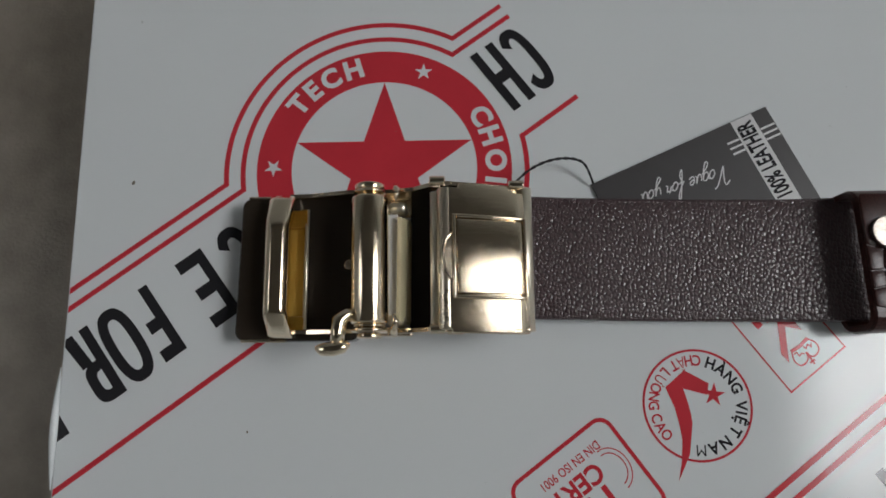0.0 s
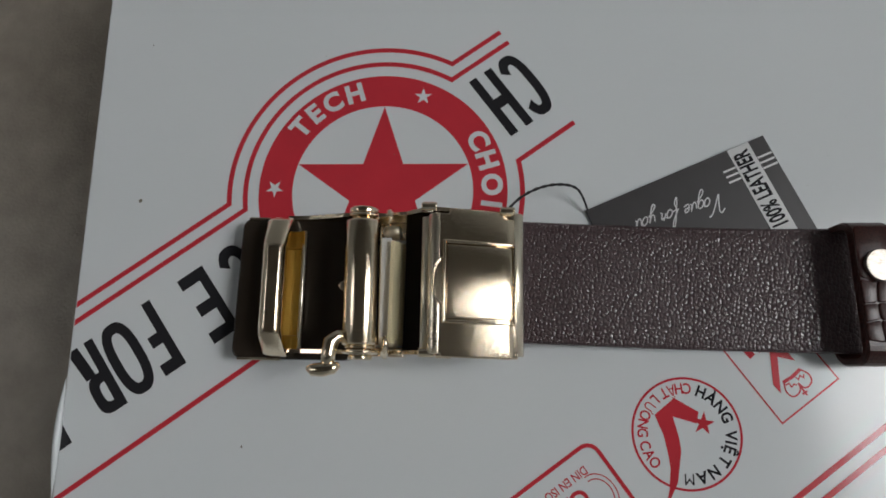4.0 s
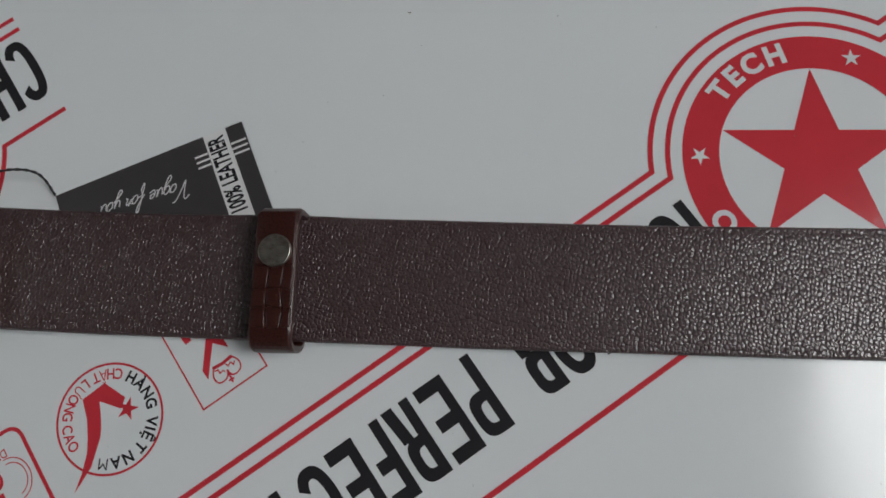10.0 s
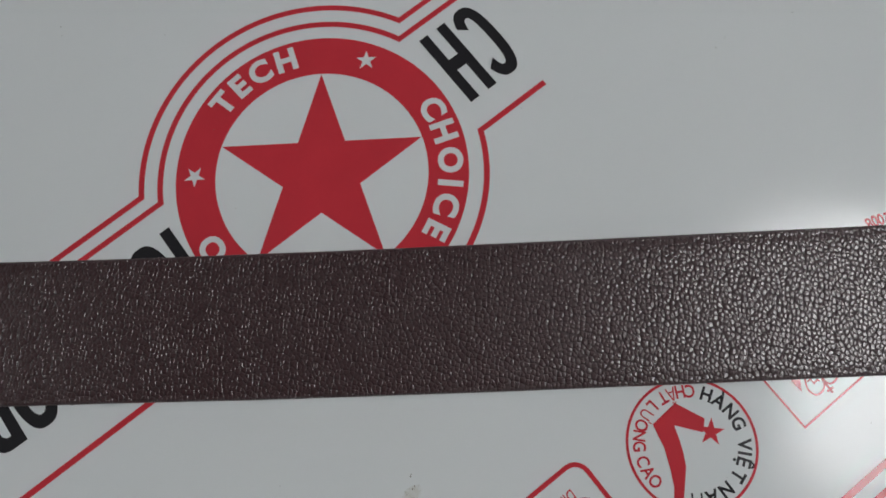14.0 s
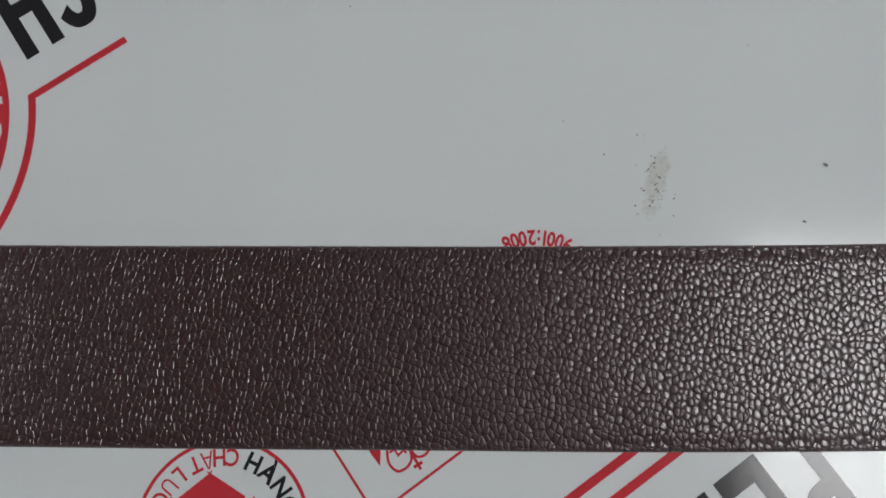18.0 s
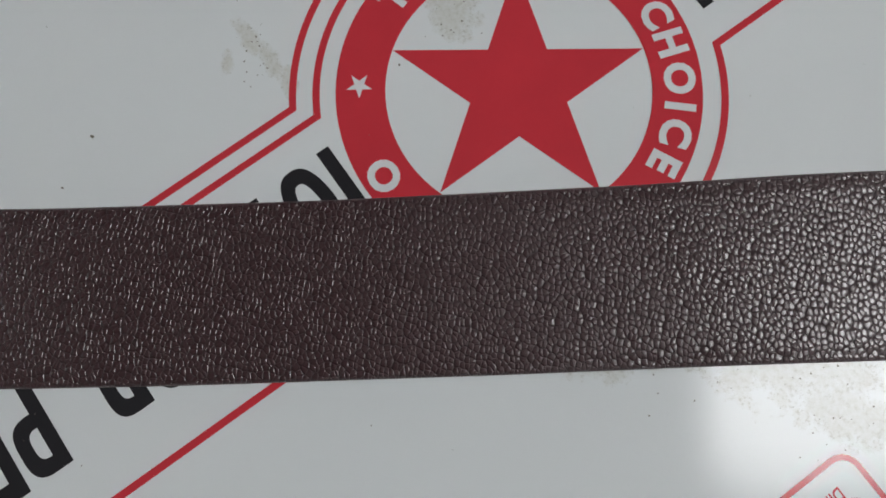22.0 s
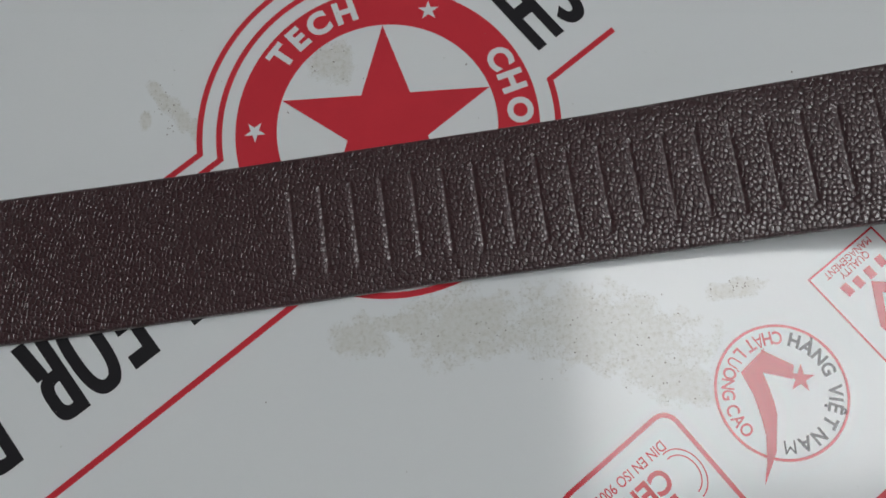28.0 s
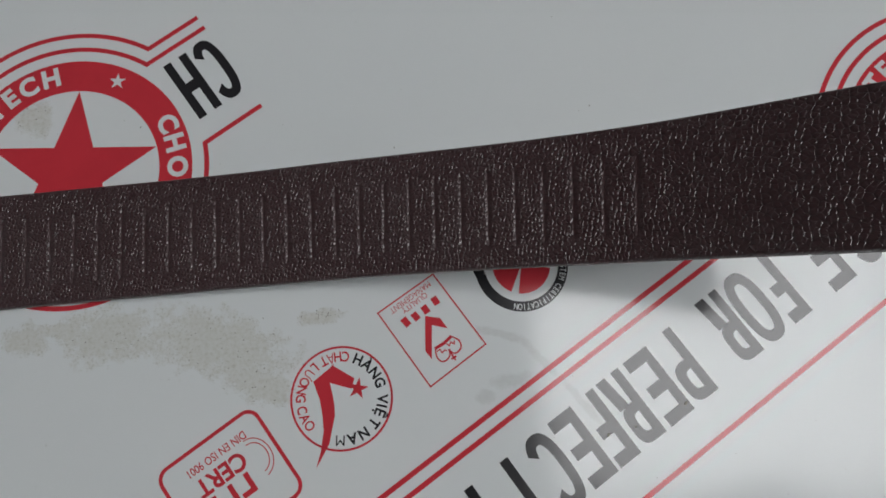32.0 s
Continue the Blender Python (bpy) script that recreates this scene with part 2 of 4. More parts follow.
CARD = rough_plain("black_card", (0.036, 0.033, 0.034), (0.048, 0.045, 0.046), 200, 0.40, 0.0001)
CREAM = rough_plain("cream_coating", (0.72, 0.62, 0.38), (0.80, 0.71, 0.47), 160, 0.4, 0.0001)
CARD_WHITE = rough_plain("card_white", (0.66, 0.66, 0.66), (0.74, 0.74, 0.74), 300, 0.4, 0.0001)
THREAD = rough_plain("black_thread", (0.008, 0.008, 0.009), (0.02, 0.02, 0.022), 900, 0.7, 0.0002)
CARTON_SIDE = rough_plain("board_side", (0.42, 0.42, 0.42), (0.55, 0.55, 0.54), 12)
FLOOR_MAT = rough_plain("floor_cement", (0.24, 0.20, 0.16), (0.54, 0.48, 0.40), 22, 0.4)
WALL_MAT = rough_plain("wall_paint", (0.42, 0.44, 0.45), (0.48, 0.50, 0.50), 3)
CEIL_MAT = rough_plain("ceiling_paint", (0.15, 0.146, 0.14), (0.20, 0.195, 0.185), 3)
DIRT = rough_plain("dirt_speck", (0.05, 0.045, 0.035), (0.26, 0.24, 0.19), 500, 0.8, 0.0002)
FRAME_MAT = rough_plain("lamp_frame", (0.55, 0.55, 0.55), (0.6, 0.6, 0.6), 20)


def glow(name, strength, tint):
    m = bpy.data.materials.new(name)
    m.use_nodes = True
    nt = m.node_tree
    nt.nodes.remove(nt.nodes["Principled BSDF"])
    e = node(nt, "ShaderNodeEmission", Color=(*tint, 1), Strength=strength)
    nt.links.new(e.outputs[0], nt.nodes["Material Output"].inputs["Surface"])
    return m


GLOW_MAIN = glow("lamp_main", LIGHT_MAIN, (0.985, 0.99, 1.0))
GLOW_SECOND = glow("lamp_second", LIGHT_SECOND, (0.985, 0.99, 1.0))


# ---- mesh helpers ----
def part(name, bm, mat, parent=None, label="", smooth=False):
    me = bpy.data.meshes.new(name)
    bmesh.ops.recalc_face_normals(bm, faces=bm.faces)
    bm.to_mesh(me)
    bm.free()
    if smooth:
        for p in me.polygons:
            p.use_smooth = True
    me.materials.append(mat)
    ob = new(name, me)
    ob.parent = parent
    return tagged(ob, label=label)


def mesh_of(name, verts, faces, mat, smooth=False):
    me = bpy.data.meshes.new(name)
    me.from_pydata(verts, [], faces)
    me.update()
    me.materials.append(mat)
    if smooth:
        for p in me.polygons:
            p.use_smooth = True
    return me


def linked(name, me, parent, m=None, label=""):
    ob = new(name, me)
    ob.parent = parent
    if m is not None:
        ob.matrix_local = m
    return tagged(ob, label=label)


def thing(name, at, label, category, group="", turn=0.0):
    ob = new(name)
    ob.matrix_world = pose(*at, 0, 0, turn)
    ob.empty_display_size = 0.01
    return tagged(ob, label=label, category=category, group=group)


def box(x0, x1, y0, y1, z0, z1, bevel=0.0, seg=2, bm=None):
    bm = bm or bmesh.new()
    vs = [bm.verts.new((x, y, z)) for x in (x0, x1) for y in (y0, y1) for z in (z0, z1)]
    fs = [bm.faces.new([vs[i] for i in q]) for q in ((0, 1, 3, 2), (4, 6, 7, 5), (0, 4, 5, 1), (2, 3, 7, 6), (0, 2, 6, 4), (1, 5, 7, 3))]
    if bevel:
        es = list({e for f in fs for e in f.edges})
        bmesh.ops.bevel(bm, geom=es, offset=bevel, segments=seg, affect="EDGES", profile=0.5, clamp_overlap=True)
    return bm


def prism(points, z0, z1, bevel=0.0, seg=2):
    """A flat outline raised from z0 to z1, its rims rounded."""
    bm = bmesh.new()
    f = bm.faces.new([bm.verts.new((x, y, z0)) for x, y in points])
    r = bmesh.ops.extrude_face_region(bm, geom=[f])
    top = [g for g in r["geom"] if isinstance(g, bmesh.types.BMVert)]
    bmesh.ops.translate(bm, vec=(0, 0, z1 - z0), verts=top)
    if bevel:
        es = [e for e in bm.edges if abs(e.verts[0].co.z - e.verts[1].co.z) < 1e-7]
        bmesh.ops.bevel(bm, geom=es, offset=bevel, segments=seg, affect="EDGES", profile=0.5, clamp_overlap=True)
    return bm


def rod(a, b, r, seg=20, bevel=0.0):
    a, b = Vector(a), Vector(b)
    bm = bmesh.new()
    m = Matrix.Translation((a + b) / 2) @ (b - a).to_track_quat("Z", "Y").to_matrix().to_4x4()
    bmesh.ops.create_cone(bm, cap_ends=True, segments=seg, radius1=r, radius2=r, depth=(b - a).length, matrix=m)
    if bevel:
        es = [e for e in bm.edges if len(e.link_faces) == 2 and any(len(f.verts) > 4 for f in e.link_faces)]
        bmesh.ops.bevel(bm, geom=es, offset=bevel, segments=2, affect="EDGES", profile=0.5)
    return bm


def tube(path, r, seg=8):
    """A round bar along a path."""
    bm = bmesh.new()
    path = [Vector(p) for p in path]
    rings = []
    for i, p in enumerate(path):
        d = (path[min(i + 1, len(path) - 1)] - path[max(i - 1, 0)]).normalized()
        side = d.cross(Vector((0, 0, 1)))
        side = side.normalized() if side.length > 1e-6 else Vector((1, 0, 0))
        up = side.cross(d)
        rr = r[i] if isinstance(r, (list, tuple)) else r
        rings.append([bm.verts.new(p + (side * math.cos(k * math.tau / seg) + up * math.sin(k * math.tau / seg)) * rr) for k in range(seg)])
    for a, b in zip(rings, rings[1:]):
        for k in range(seg):
            bm.faces.new((a[k], a[(k + 1) % seg], b[(k + 1) % seg], b[k]))
    bm.faces.new(rings[0])
    bm.faces.new(rings[-1][::-1])
    return bm


def rounded(x0, x1, y0, y1, r, n=5):
    pts = []
    for cx, cy, a in ((x1 - r, y1 - r, 0), (x0 + r, y1 - r, 90), (x0 + r, y0 + r, 180), (x1 - r, y0 + r, 270)):
        pts += [(cx + r * math.cos(radians(a + 90 * i / n)), cy + r * math.sin(radians(a + 90 * i / n))) for i in range(n + 1)]
    return pts


# flat print: lists of vertices and faces in the plane
class Print:
    def __init__(self):
        self.v, self.f = [], []

    def poly(self, pts):
        k = len(self.v)
        self.v += [(x, y, 0.0) for x, y in pts]
        self.f.append(tuple(range(k, k + len(pts))))

    def strip(self, outer, inner, closed=False):
        k, n = len(self.v), len(outer)
        self.v += [(x, y, 0.0) for x, y in outer] + [(x, y, 0.0) for x, y in inner]
        for i in range(n if closed else n - 1):
            j = (i + 1) % n
            self.f.append((k + i, k + j, k + n + j, k + n + i))

    def stroke(self, pts, w, closed=False):
        pts = [Vector(p) for p in pts]
        n, a, b = len(pts), [], []
        for i, p in enumerate(pts):
            p0 = pts[i - 1] if i or closed else p
            p1 = pts[(i + 1) % n] if i < n - 1 or closed else p
            d0 = (p - p0).normalized() if p != p0 else (p1 - p).normalized()
            d1 = (p1 - p).normalized() if p1 != p else d0
            t = (d0 + d1).normalized()
            nrm = Vector((-t.y, t.x))
            k = w / 2 / max(0.35, nrm.dot(Vector((-d0.y, d0.x))))
            a.append(tuple(p + nrm * k))
            b.append(tuple(p - nrm * k))
        self.strip(a, b, closed)

    def mesh(self, name, mat):
        me = mesh_of(name, self.v, self.f, mat)
        bm = bmesh.new()
        bm.from_mesh(me)
        for f in bm.faces:
            if f.normal.z < 0:
                f.normal_flip()
        bm.to_mesh(me)
        bm.free()
        return me


def arc(cx, cy, r, a0, a1, n):
    return [(cx + r * math.cos(radians(a0 + (a1 - a0) * i / n)), cy + r * math.sin(radians(a0 + (a1 - a0) * i / n))) for i in range(n + 1)]


def smooth_line(pts, n=6):
    out = []
    for i in range(len(pts) - 1):
        p0, p1, p2, p3 = (Vector(pts[max(0, min(len(pts) - 1, k))]) for k in (i - 1, i, i + 1, i + 2))
        for j in range(n):
            t = j / n
            out.append(0.5 * ((2 * p1) + (p2 - p0) * t + (2 * p0 - 5 * p1 + 4 * p2 - p3) * t * t + (3 * p1 - p0 - 3 * p2 + p3) * t ** 3))
    return out + [Vector(pts[-1])]


def star(cx, cy, r, turn):
    pts = []
    for i in range(10):
        q = radians(turn + 36 * i)
        rr = r if i % 2 == 0 else r * 0.382
        pts.append((cx + rr * math.cos(q), cy + rr * math.sin(q)))
    return pts


def text_mesh(name, body, size, mat, bold=0.0, width=1.0, shear=0.0, align="CENTER"):
    """Words in the built-in font, lying flat."""
    cu = bpy.data.curves.new(name, "FONT")
    cu.body, cu.size, cu.align_x, cu.align_y, cu.shear = body, size, align, "CENTER", shear
    cu.offset, cu.resolution_u = bold * size, 4
    ob = bpy.data.objects.new(name, cu)
    scene.collection.objects.link(ob)
    dg = bpy.context.evaluated_depsgraph_get()
    me = bpy.data.meshes.new_from_object(ob.evaluated_get(dg))
    bpy.data.objects.remove(ob)
    me.transform(Matrix.Diagonal((width, 1, 1, 1)))
    me.materials.clear()
    me.materials.append(mat)
    return me


def ring_text(verts, faces, words, r, size, bold, inward=False, width=1.0):
    """Letters set round a circle, each at its own angle; appended to verts and faces."""
    for ch, ang in words:
        me = text_mesh("letter", ch, size, RED, 0.0 if ch in "M\u01af\u1ea4" else bold, width)
        q = radians(ang + (90 if inward else -90))
        ca, sa = math.cos(q), math.sin(q)
        rr = r + (0.0016 if ch == "." else 0.0)
        cx, cy = rr * math.cos(radians(ang)), rr * math.sin(radians(ang))
        k = len(verts)
        verts += [(cx + v.co.x * ca - v.co.y * sa, cy + v.co.x * sa + v.co.y * ca, 0.0) for v in me.vertices]
        faces += [tuple(k + i for i in p.vertices) for p in me.polygons]
        bpy.data.meshes.remove(me)


# ---- the room ----
X0, X1, Y0, Y1 = -4.0, 4.4, -2.2, 2.4
room = (("wall_west", X0 - 0.1, X0, Y0, Y1), ("wall_east", X1, X1 + 0.1, Y0, Y1),
        ("wall_south", X0 - 0.1, X1 + 0.1, Y0 - 0.1, Y0), ("wall_north", X0 - 0.1, X1 + 0.1, Y1, Y1 + 0.1))
for nm, a, b, c, d in room:
    tagged(part(nm, box(a, b, c, d, FLOOR, CEIL), WALL_MAT), label="plain grey painted wall of the room", category="wall", kind="structure")
tagged(part("floor", box(X0 - 0.1, X1 + 0.1, Y0 - 0.1, Y1 + 0.1, FLOOR - 0.1, FLOOR), FLOOR_MAT), label="dull olive grey cement floor below the board", category="floor", kind="structure")
tagged(part("ceiling", box(X0 - 0.1, X1 + 0.1, Y0 - 0.1, Y1 + 0.1, CEIL, CEIL + 0.1), CEIL_MAT), label="plain grey ceiling of the room", category="ceiling", kind="structure")


def ceiling_light(x0, x1, y0, y1, glow_mat, label):
    t = thing("ceiling_light", ((x0 + x1) / 2, (y0 + y1) / 2, CEIL), label, "lamp", "ceiling lights")
    w, d = (x1 - x0) / 2, (y1 - y0) / 2
    bm = bmesh.new()
    for a, b, c, e in ((-w - 0.03, -w, -d - 0.03, d + 0.03), (w, w + 0.03, -d - 0.03, d + 0.03), (-w, w, -d - 0.03, -d), (-w, w, d, d + 0.03)):
        box(a, b, c, e, -0.05, -0.0005, bm=bm)
    part("frame", bm, FRAME_MAT, t)
    part("diffuser", box(-w, w, -d, d, -0.035, -0.025), glow_mat, t, "evenly lit white panel")
    return t


ceiling_light(1.69, 3.4, -0.70, 0.50, GLOW_MAIN, "large white ceiling light panel in a grey frame")
ceiling_light(-3.6, -2.7, -0.6, 0.8, GLOW_SECOND, "smaller white ceiling light panel in a grey frame")

# ---- the printed board ----
BX0, BX1, BY0, BY1 = -0.0625, 1.83, -0.42, 0.36
board = thing("printed_board", (0, 0, 0), "glossy white board printed in red and black, on the floor", "board")
part("body", box(BX0 + 0.002, BX1 - 0.002, BY0 + 0.002, BY1 - 0.002, FLOOR, -0.004), CARTON_SIDE, board, "plain grey sides of the board's base")
sheet = part("film_sheet", box(BX0, BX1, BY0, BY1, -0.004, 0.0, 0.0006, 2), WHITE, board, "glossy white protective film with stains and specks")

part("curled_edge", tube([(BX0 + 0.0001, -0.092 + 0.0022 * i, 0.0002 + 0.0008 * math.sin(math.pi * i / 14)) for i in range(15)], [0.0001 + 0.0009 * math.sin(math.pi * i / 14) for i in range(15)], 8), WHITE, board, "worn white curl of the film's edge", True)

EU, EN = Vector((-0.82388, -0.56676)), Vector((0.56676, -0.82388))


def uv(u, v):
    p = EU * u + EN * v
    return (p.x, p.y)


CX, CY = 0.0247, -0.0088
CU, CV = -0.01536, 0.02125
Z_INK, Z_TOP = 0.00008, 0.00016


def uv_arc(r, du0, dv0, du1, dv1, over):
    """Points on the emblem's outline from one offset to another, over the band's upper or lower side."""
    a0, a1 = math.degrees(math.atan2(dv0, du0)), math.degrees(math.atan2(dv1, du1))
    if over and a1 > a0:
        a1 -= 360
    if not over and a1 < a0:
        a1 += 360
    return [uv(CU + r * math.cos(radians(a0 + (a1 - a0) * i / 56)), CV + r * math.sin(radians(a0 + (a1 - a0) * i / 56))) for i in range(57)]


def band_line(r, v_left, v_right, u_far, over):
    dl, dr = v_left - CV, v_right - CV
    ul, ur = math.sqrt(r * r - dl * dl), -math.sqrt(r * r - dr * dr)
    return [uv(u_far, v_left)] + uv_arc(r, ul, dl, ur, dr, over) + [uv(-0.0732, v_right)]


FAR = 0.33
meshes = {}
for key, r, vl, vr, over in (("outer", 0.0449, -0.0015, 0.0004, True), ("inner", 0.0402, 0.0027, 0.0046, True), ("lower", 0.0406, 0.0414, 0.0370, False)):
    pr = Print()
    pr.stroke(band_line(r, vl, vr, FAR, over), 0.00145)
    meshes[key] = pr.mesh("band_line", RED)

pr = Print()
pr.strip(arc(CX, CY, 0.0363, 0, 360, 96), arc(CX, CY, 0.0264, 0, 360, 96))
meshes["ring"] = pr.mesh("emblem_ring", RED)
pr = Print()
sp = star(CX, CY, 0.0263, 90 - 1.15)
for i in range(0, 10, 2):
    pr.poly([sp[i], sp[(i + 1) % 10], sp[i - 1]])
pr.poly([sp[i] for i in range(1, 10, 2)])
meshes["star"] = pr.mesh("emblem_star", RED)
ring_letters = []
for ch, ang in (("T", 140.5), ("E", 130), ("C", 118.5), ("H", 105.5), ("C", 27.7), ("H", 15.8), ("O", 2.0), ("I", -8.6), ("C", -18.6), ("E", -30.4), ("O", 213)):
    vv, ff = [], []
    ring_text(vv, ff, [(ch, ang)], 0.0316, 0.0080, 0.045, width=1.0)
    ring_letters.append(("ring_letter", mesh_of("ring_letter", vv, ff, LETTER_WHITE)))
for ang in (67.5, 177.7):
    c0 = (0.0316 * math.cos(radians(ang)), 0.0316 * math.sin(radians(ang)))
    st = star(*c0, 0.0027, ang + 20)
    ring_letters.append(("ring_star", mesh_of("ring_star", [(x, y, 0) for x, y in st] + [(*c0, 0)], [(i, (i + 1) % 10, 10) for i in range(10)], LETTER_WHITE)))


# condensed block capitals of the slogan: outlines in a box w wide and h high
def glyph(pr, ch, u0, u1, v0=0.0086, v1=0.0301, s=0.0027, a=0.0035):
    def P(pts):
        pr.poly([uv(*p) for p in pts])

    def R(a0, a1, b0, b1):
        P([(a0, b0), (a1, b0), (a1, b1), (a0, b1)])

    def bow(cu, cv, ru, rv, tu, tv, d0, d1, n=26, power=2.6):
        outer, inner = [], []
        for i in range(n + 1):
            q = radians(d0 + (d1 - d0) * i / n)
            c, sn = math.cos(q), math.sin(q)
            e = 2 / power
            fx, fy = math.copysign(abs(c) ** e, c), math.copysign(abs(sn) ** e, sn)
            outer.append(uv(cu + ru * fx, cv + rv * fy))
            inner.append(uv(cu + (ru - tu) * fx, cv + (rv - tv) * fy))
        pr.strip(outer, inner)

    m = (v0 + v1) / 2
    if ch == "I":
        R(u0, u1, v0, v1)
    elif ch == "H":
        R(u0, u0 + s, v0, v1)
        R(u1 - s, u1, v0, v1)
        R(u0 + s, u1 - s, m - a / 2, m + a / 2)
    elif ch in "EF":
        R(u0, u0 + s, v0, v1)
        R(u0 + s, u1, v1 - a, v1)
        R(u0 + s, u1 - 0.0008, m - a / 2 + 0.0004, m + a / 2 + 0.0004)
        if ch == "E":
            R(u0 + s, u1, v0, v0 + a)
    elif ch == "T":
        R(u0, u1, v1 - a, v1)
        R((u0 + u1 - s) / 2, (u0 + u1 + s) / 2, v0, v1 - a)
    elif ch in "PR":
        R(u0, u0 + s, v0, v1)
        b0 = m - 0.0012
        bow(u0 + s, (v1 + b0) / 2, u1 - u0 - s, (v1 - b0) / 2, s, 0.0030, -90, 90, power=3.2)
        if ch == "R":
            P([(u1 - s, v0), (u1 + 0.0005, v0), (u1 - 0.0006, b0 + 0.0004), (u1 - s - 0.0010, b0 + 0.0004)])
    elif ch == "O":
        bow((u0 + u1) / 2, m, (u1 - u0) / 2, (v1 - v0) / 2 + 0.0004, s, 0.0032, 0, 360, 44)
    elif ch == "C":
        bow((u0 + u1) / 2, m, (u1 - u0) / 2, (v1 - v0) / 2 + 0.0004, s, 0.0032, 32, 328, 38)


pr_words = {}
SLOGAN = (("C", -0.0729, -0.0645, 0.0081), ("H", -0.0638, -0.0556, 0.0083), ("I", 0.0220, 0.0248, 0.0090), ("C", 0.0264, 0.0358, 0.0094), ("E", 0.0391, 0.0474, 0.0095),
          ("F", 0.0564, 0.0630, 0.0093), ("O", 0.0645, 0.0741, 0.0093), ("R", 0.0750, 0.0824, 0.0093), ("P", 0.0926, 0.1003, 0.0097), ("E", 0.1016, 0.1100, 0.0099), ("R", 0.1118, 0.1194, 0.0099),
          ("F", 0.1211, 0.1282, 0.0100), ("E", 0.1292, 0.1374, 0.0101), ("C", 0.1384, 0.1476, 0.0103), ("T", 0.1482, 0.1576, 0.0104), ("I", 0.1637, 0.1665, 0.0104))
for ch, a, b, v in SLOGAN:
    pr = Print()
    glyph(pr, ch, a, b, v, v + 0.0214)
    pr_words[(ch, a)] = pr.mesh("slogan_letter", BLACK)

# round quality mark
QX, QY, QR = 0.10555, -0.07715, 0.0141


def qp(px, py):
    return (QX + px * 0.000156, QY + py * 0.000153)


pr = Print()
pr.strip(arc(QX, QY, QR + 0.0003, 0, 360, 72), arc(QX, QY, QR - 0.0003, 0, 360, 72))
outer = [qp(-51, 31), qp(-45, 14), qp(-39, -2), qp(-34, -33), qp(-32, -57), qp(-37, -92), qp(-45, -121)]
inner = [qp(-16, 59), qp(-21, 28), qp(-16, 6), qp(-13, -12), qp(-12, -30), qp(-22, -80), qp(-44.8, -121.2)]
pr.strip(outer, inner)
pr.poly([qp(-16, 59), qp(23, 35), qp(18, 16), qp(-21, 28)])
s5 = star(*qp(29, 16), 0.0031, 8)
for i in range(0, 10, 2):
    pr.poly([s5[i], s5[(i + 1) % 10], s5[i - 1]])
pr.poly([s5[i] for i in range(1, 10, 2)])
meshes["quality"] = pr.mesh("quality_mark", RED)
vv, ff = [], []
ring_text(vv, ff, [("H", 66), ("\u00c0", 51), ("N", 35), ("G", 20), ("V", -3), ("I", -12.5), ("\u1ec6", -22), ("T", -38), ("N", -58), ("A", -75), ("M", -92)], 0.0113, 0.0041, 0.03, width=0.92)
meshes["quality_black"] = mesh_of("quality_lettering", vv, ff, BLACK)
vv, ff = [], []
ring_text(vv, ff, [("C", 84.5), ("H", 95.5), ("\u1ea4", 105.5), ("T", 116), ("L", 131), ("\u01af", 143), ("O", 156), (".", 156.5), ("N", 167.5), ("G", 179), ("C", 195), ("A", 207), ("O", 219)],
          0.0116, 0.0039, 0.018, inward=True, width=0.85)
meshes["quality_red"] = mesh_of("quality_lettering", vv, ff, RED)

# square mark with a tick and a crown
pr = Print()
pr.stroke([uv(-0.0651, 0.1101), uv(-0.0845, 0.1104), uv(-0.0847, 0.1355), uv(-0.0651, 0.1357)], 0.00042, closed=True)
def sm(a, b):
    """A place in the square mark: shares of its width and height."""
    return uv(-0.0651 - 0.0195 * a, 0.1102 + 0.0254 * b)


pr.poly([sm(*p) for p in ((0.534, 0.340), (0.694, 0.454), (0.694, 0.600), (0.538, 0.467))])
pr.poly([sm(*p) for p in ((0.534, 0.340), (0.538, 0.467), (0.247, 0.771), (0.239, 0.656))])
for ends in (((0.793, 0.220), (0.787, 0.317)), ((0.598, 0.232), (0.596, 0.332)), ((0.415, 0.232), (0.424, 0.327)), ((0.252, 0.211), (0.264, 0.318))):
    pr.stroke([sm(*p) for p in ends], 0.0019)
pr.stroke([sm(*p) for p in ((0.367, 0.699), (0.513, 0.710), (0.674, 0.697))], 0.0009)
for bow in (((0.380, 0.700), (0.323, 0.786), (0.346, 0.861), (0.426, 0.876), (0.496, 0.852), (0.531, 0.795)),
            ((0.664, 0.694), (0.722, 0.780), (0.698, 0.853), (0.613, 0.879), (0.549, 0.860), (0.531, 0.795))):
    pr.stroke([tuple(p) for p in smooth_line([sm(*p) for p in bow])], 0.00042)
for zig in (((0.372, 0.736), (0.424, 0.739), (0.422, 0.783), (0.476, 0.776), (0.493, 0.800)), ((0.548, 0.729), (0.565, 0.768), (0.615, 0.744), (0.636, 0.785), (0.673, 0.754))):
    pr.stroke([sm(*p) for p in zig], 0.00036)
pr.stroke([sm(*p) for p in ((0.527, 0.793), (0.515, 0.938))], 0.0005)
pr.stroke([sm(*p) for p in ((0.475, 0.902), (0.559, 0.906))], 0.0005)
meshes["square"] = pr.mesh("square_mark", RED)

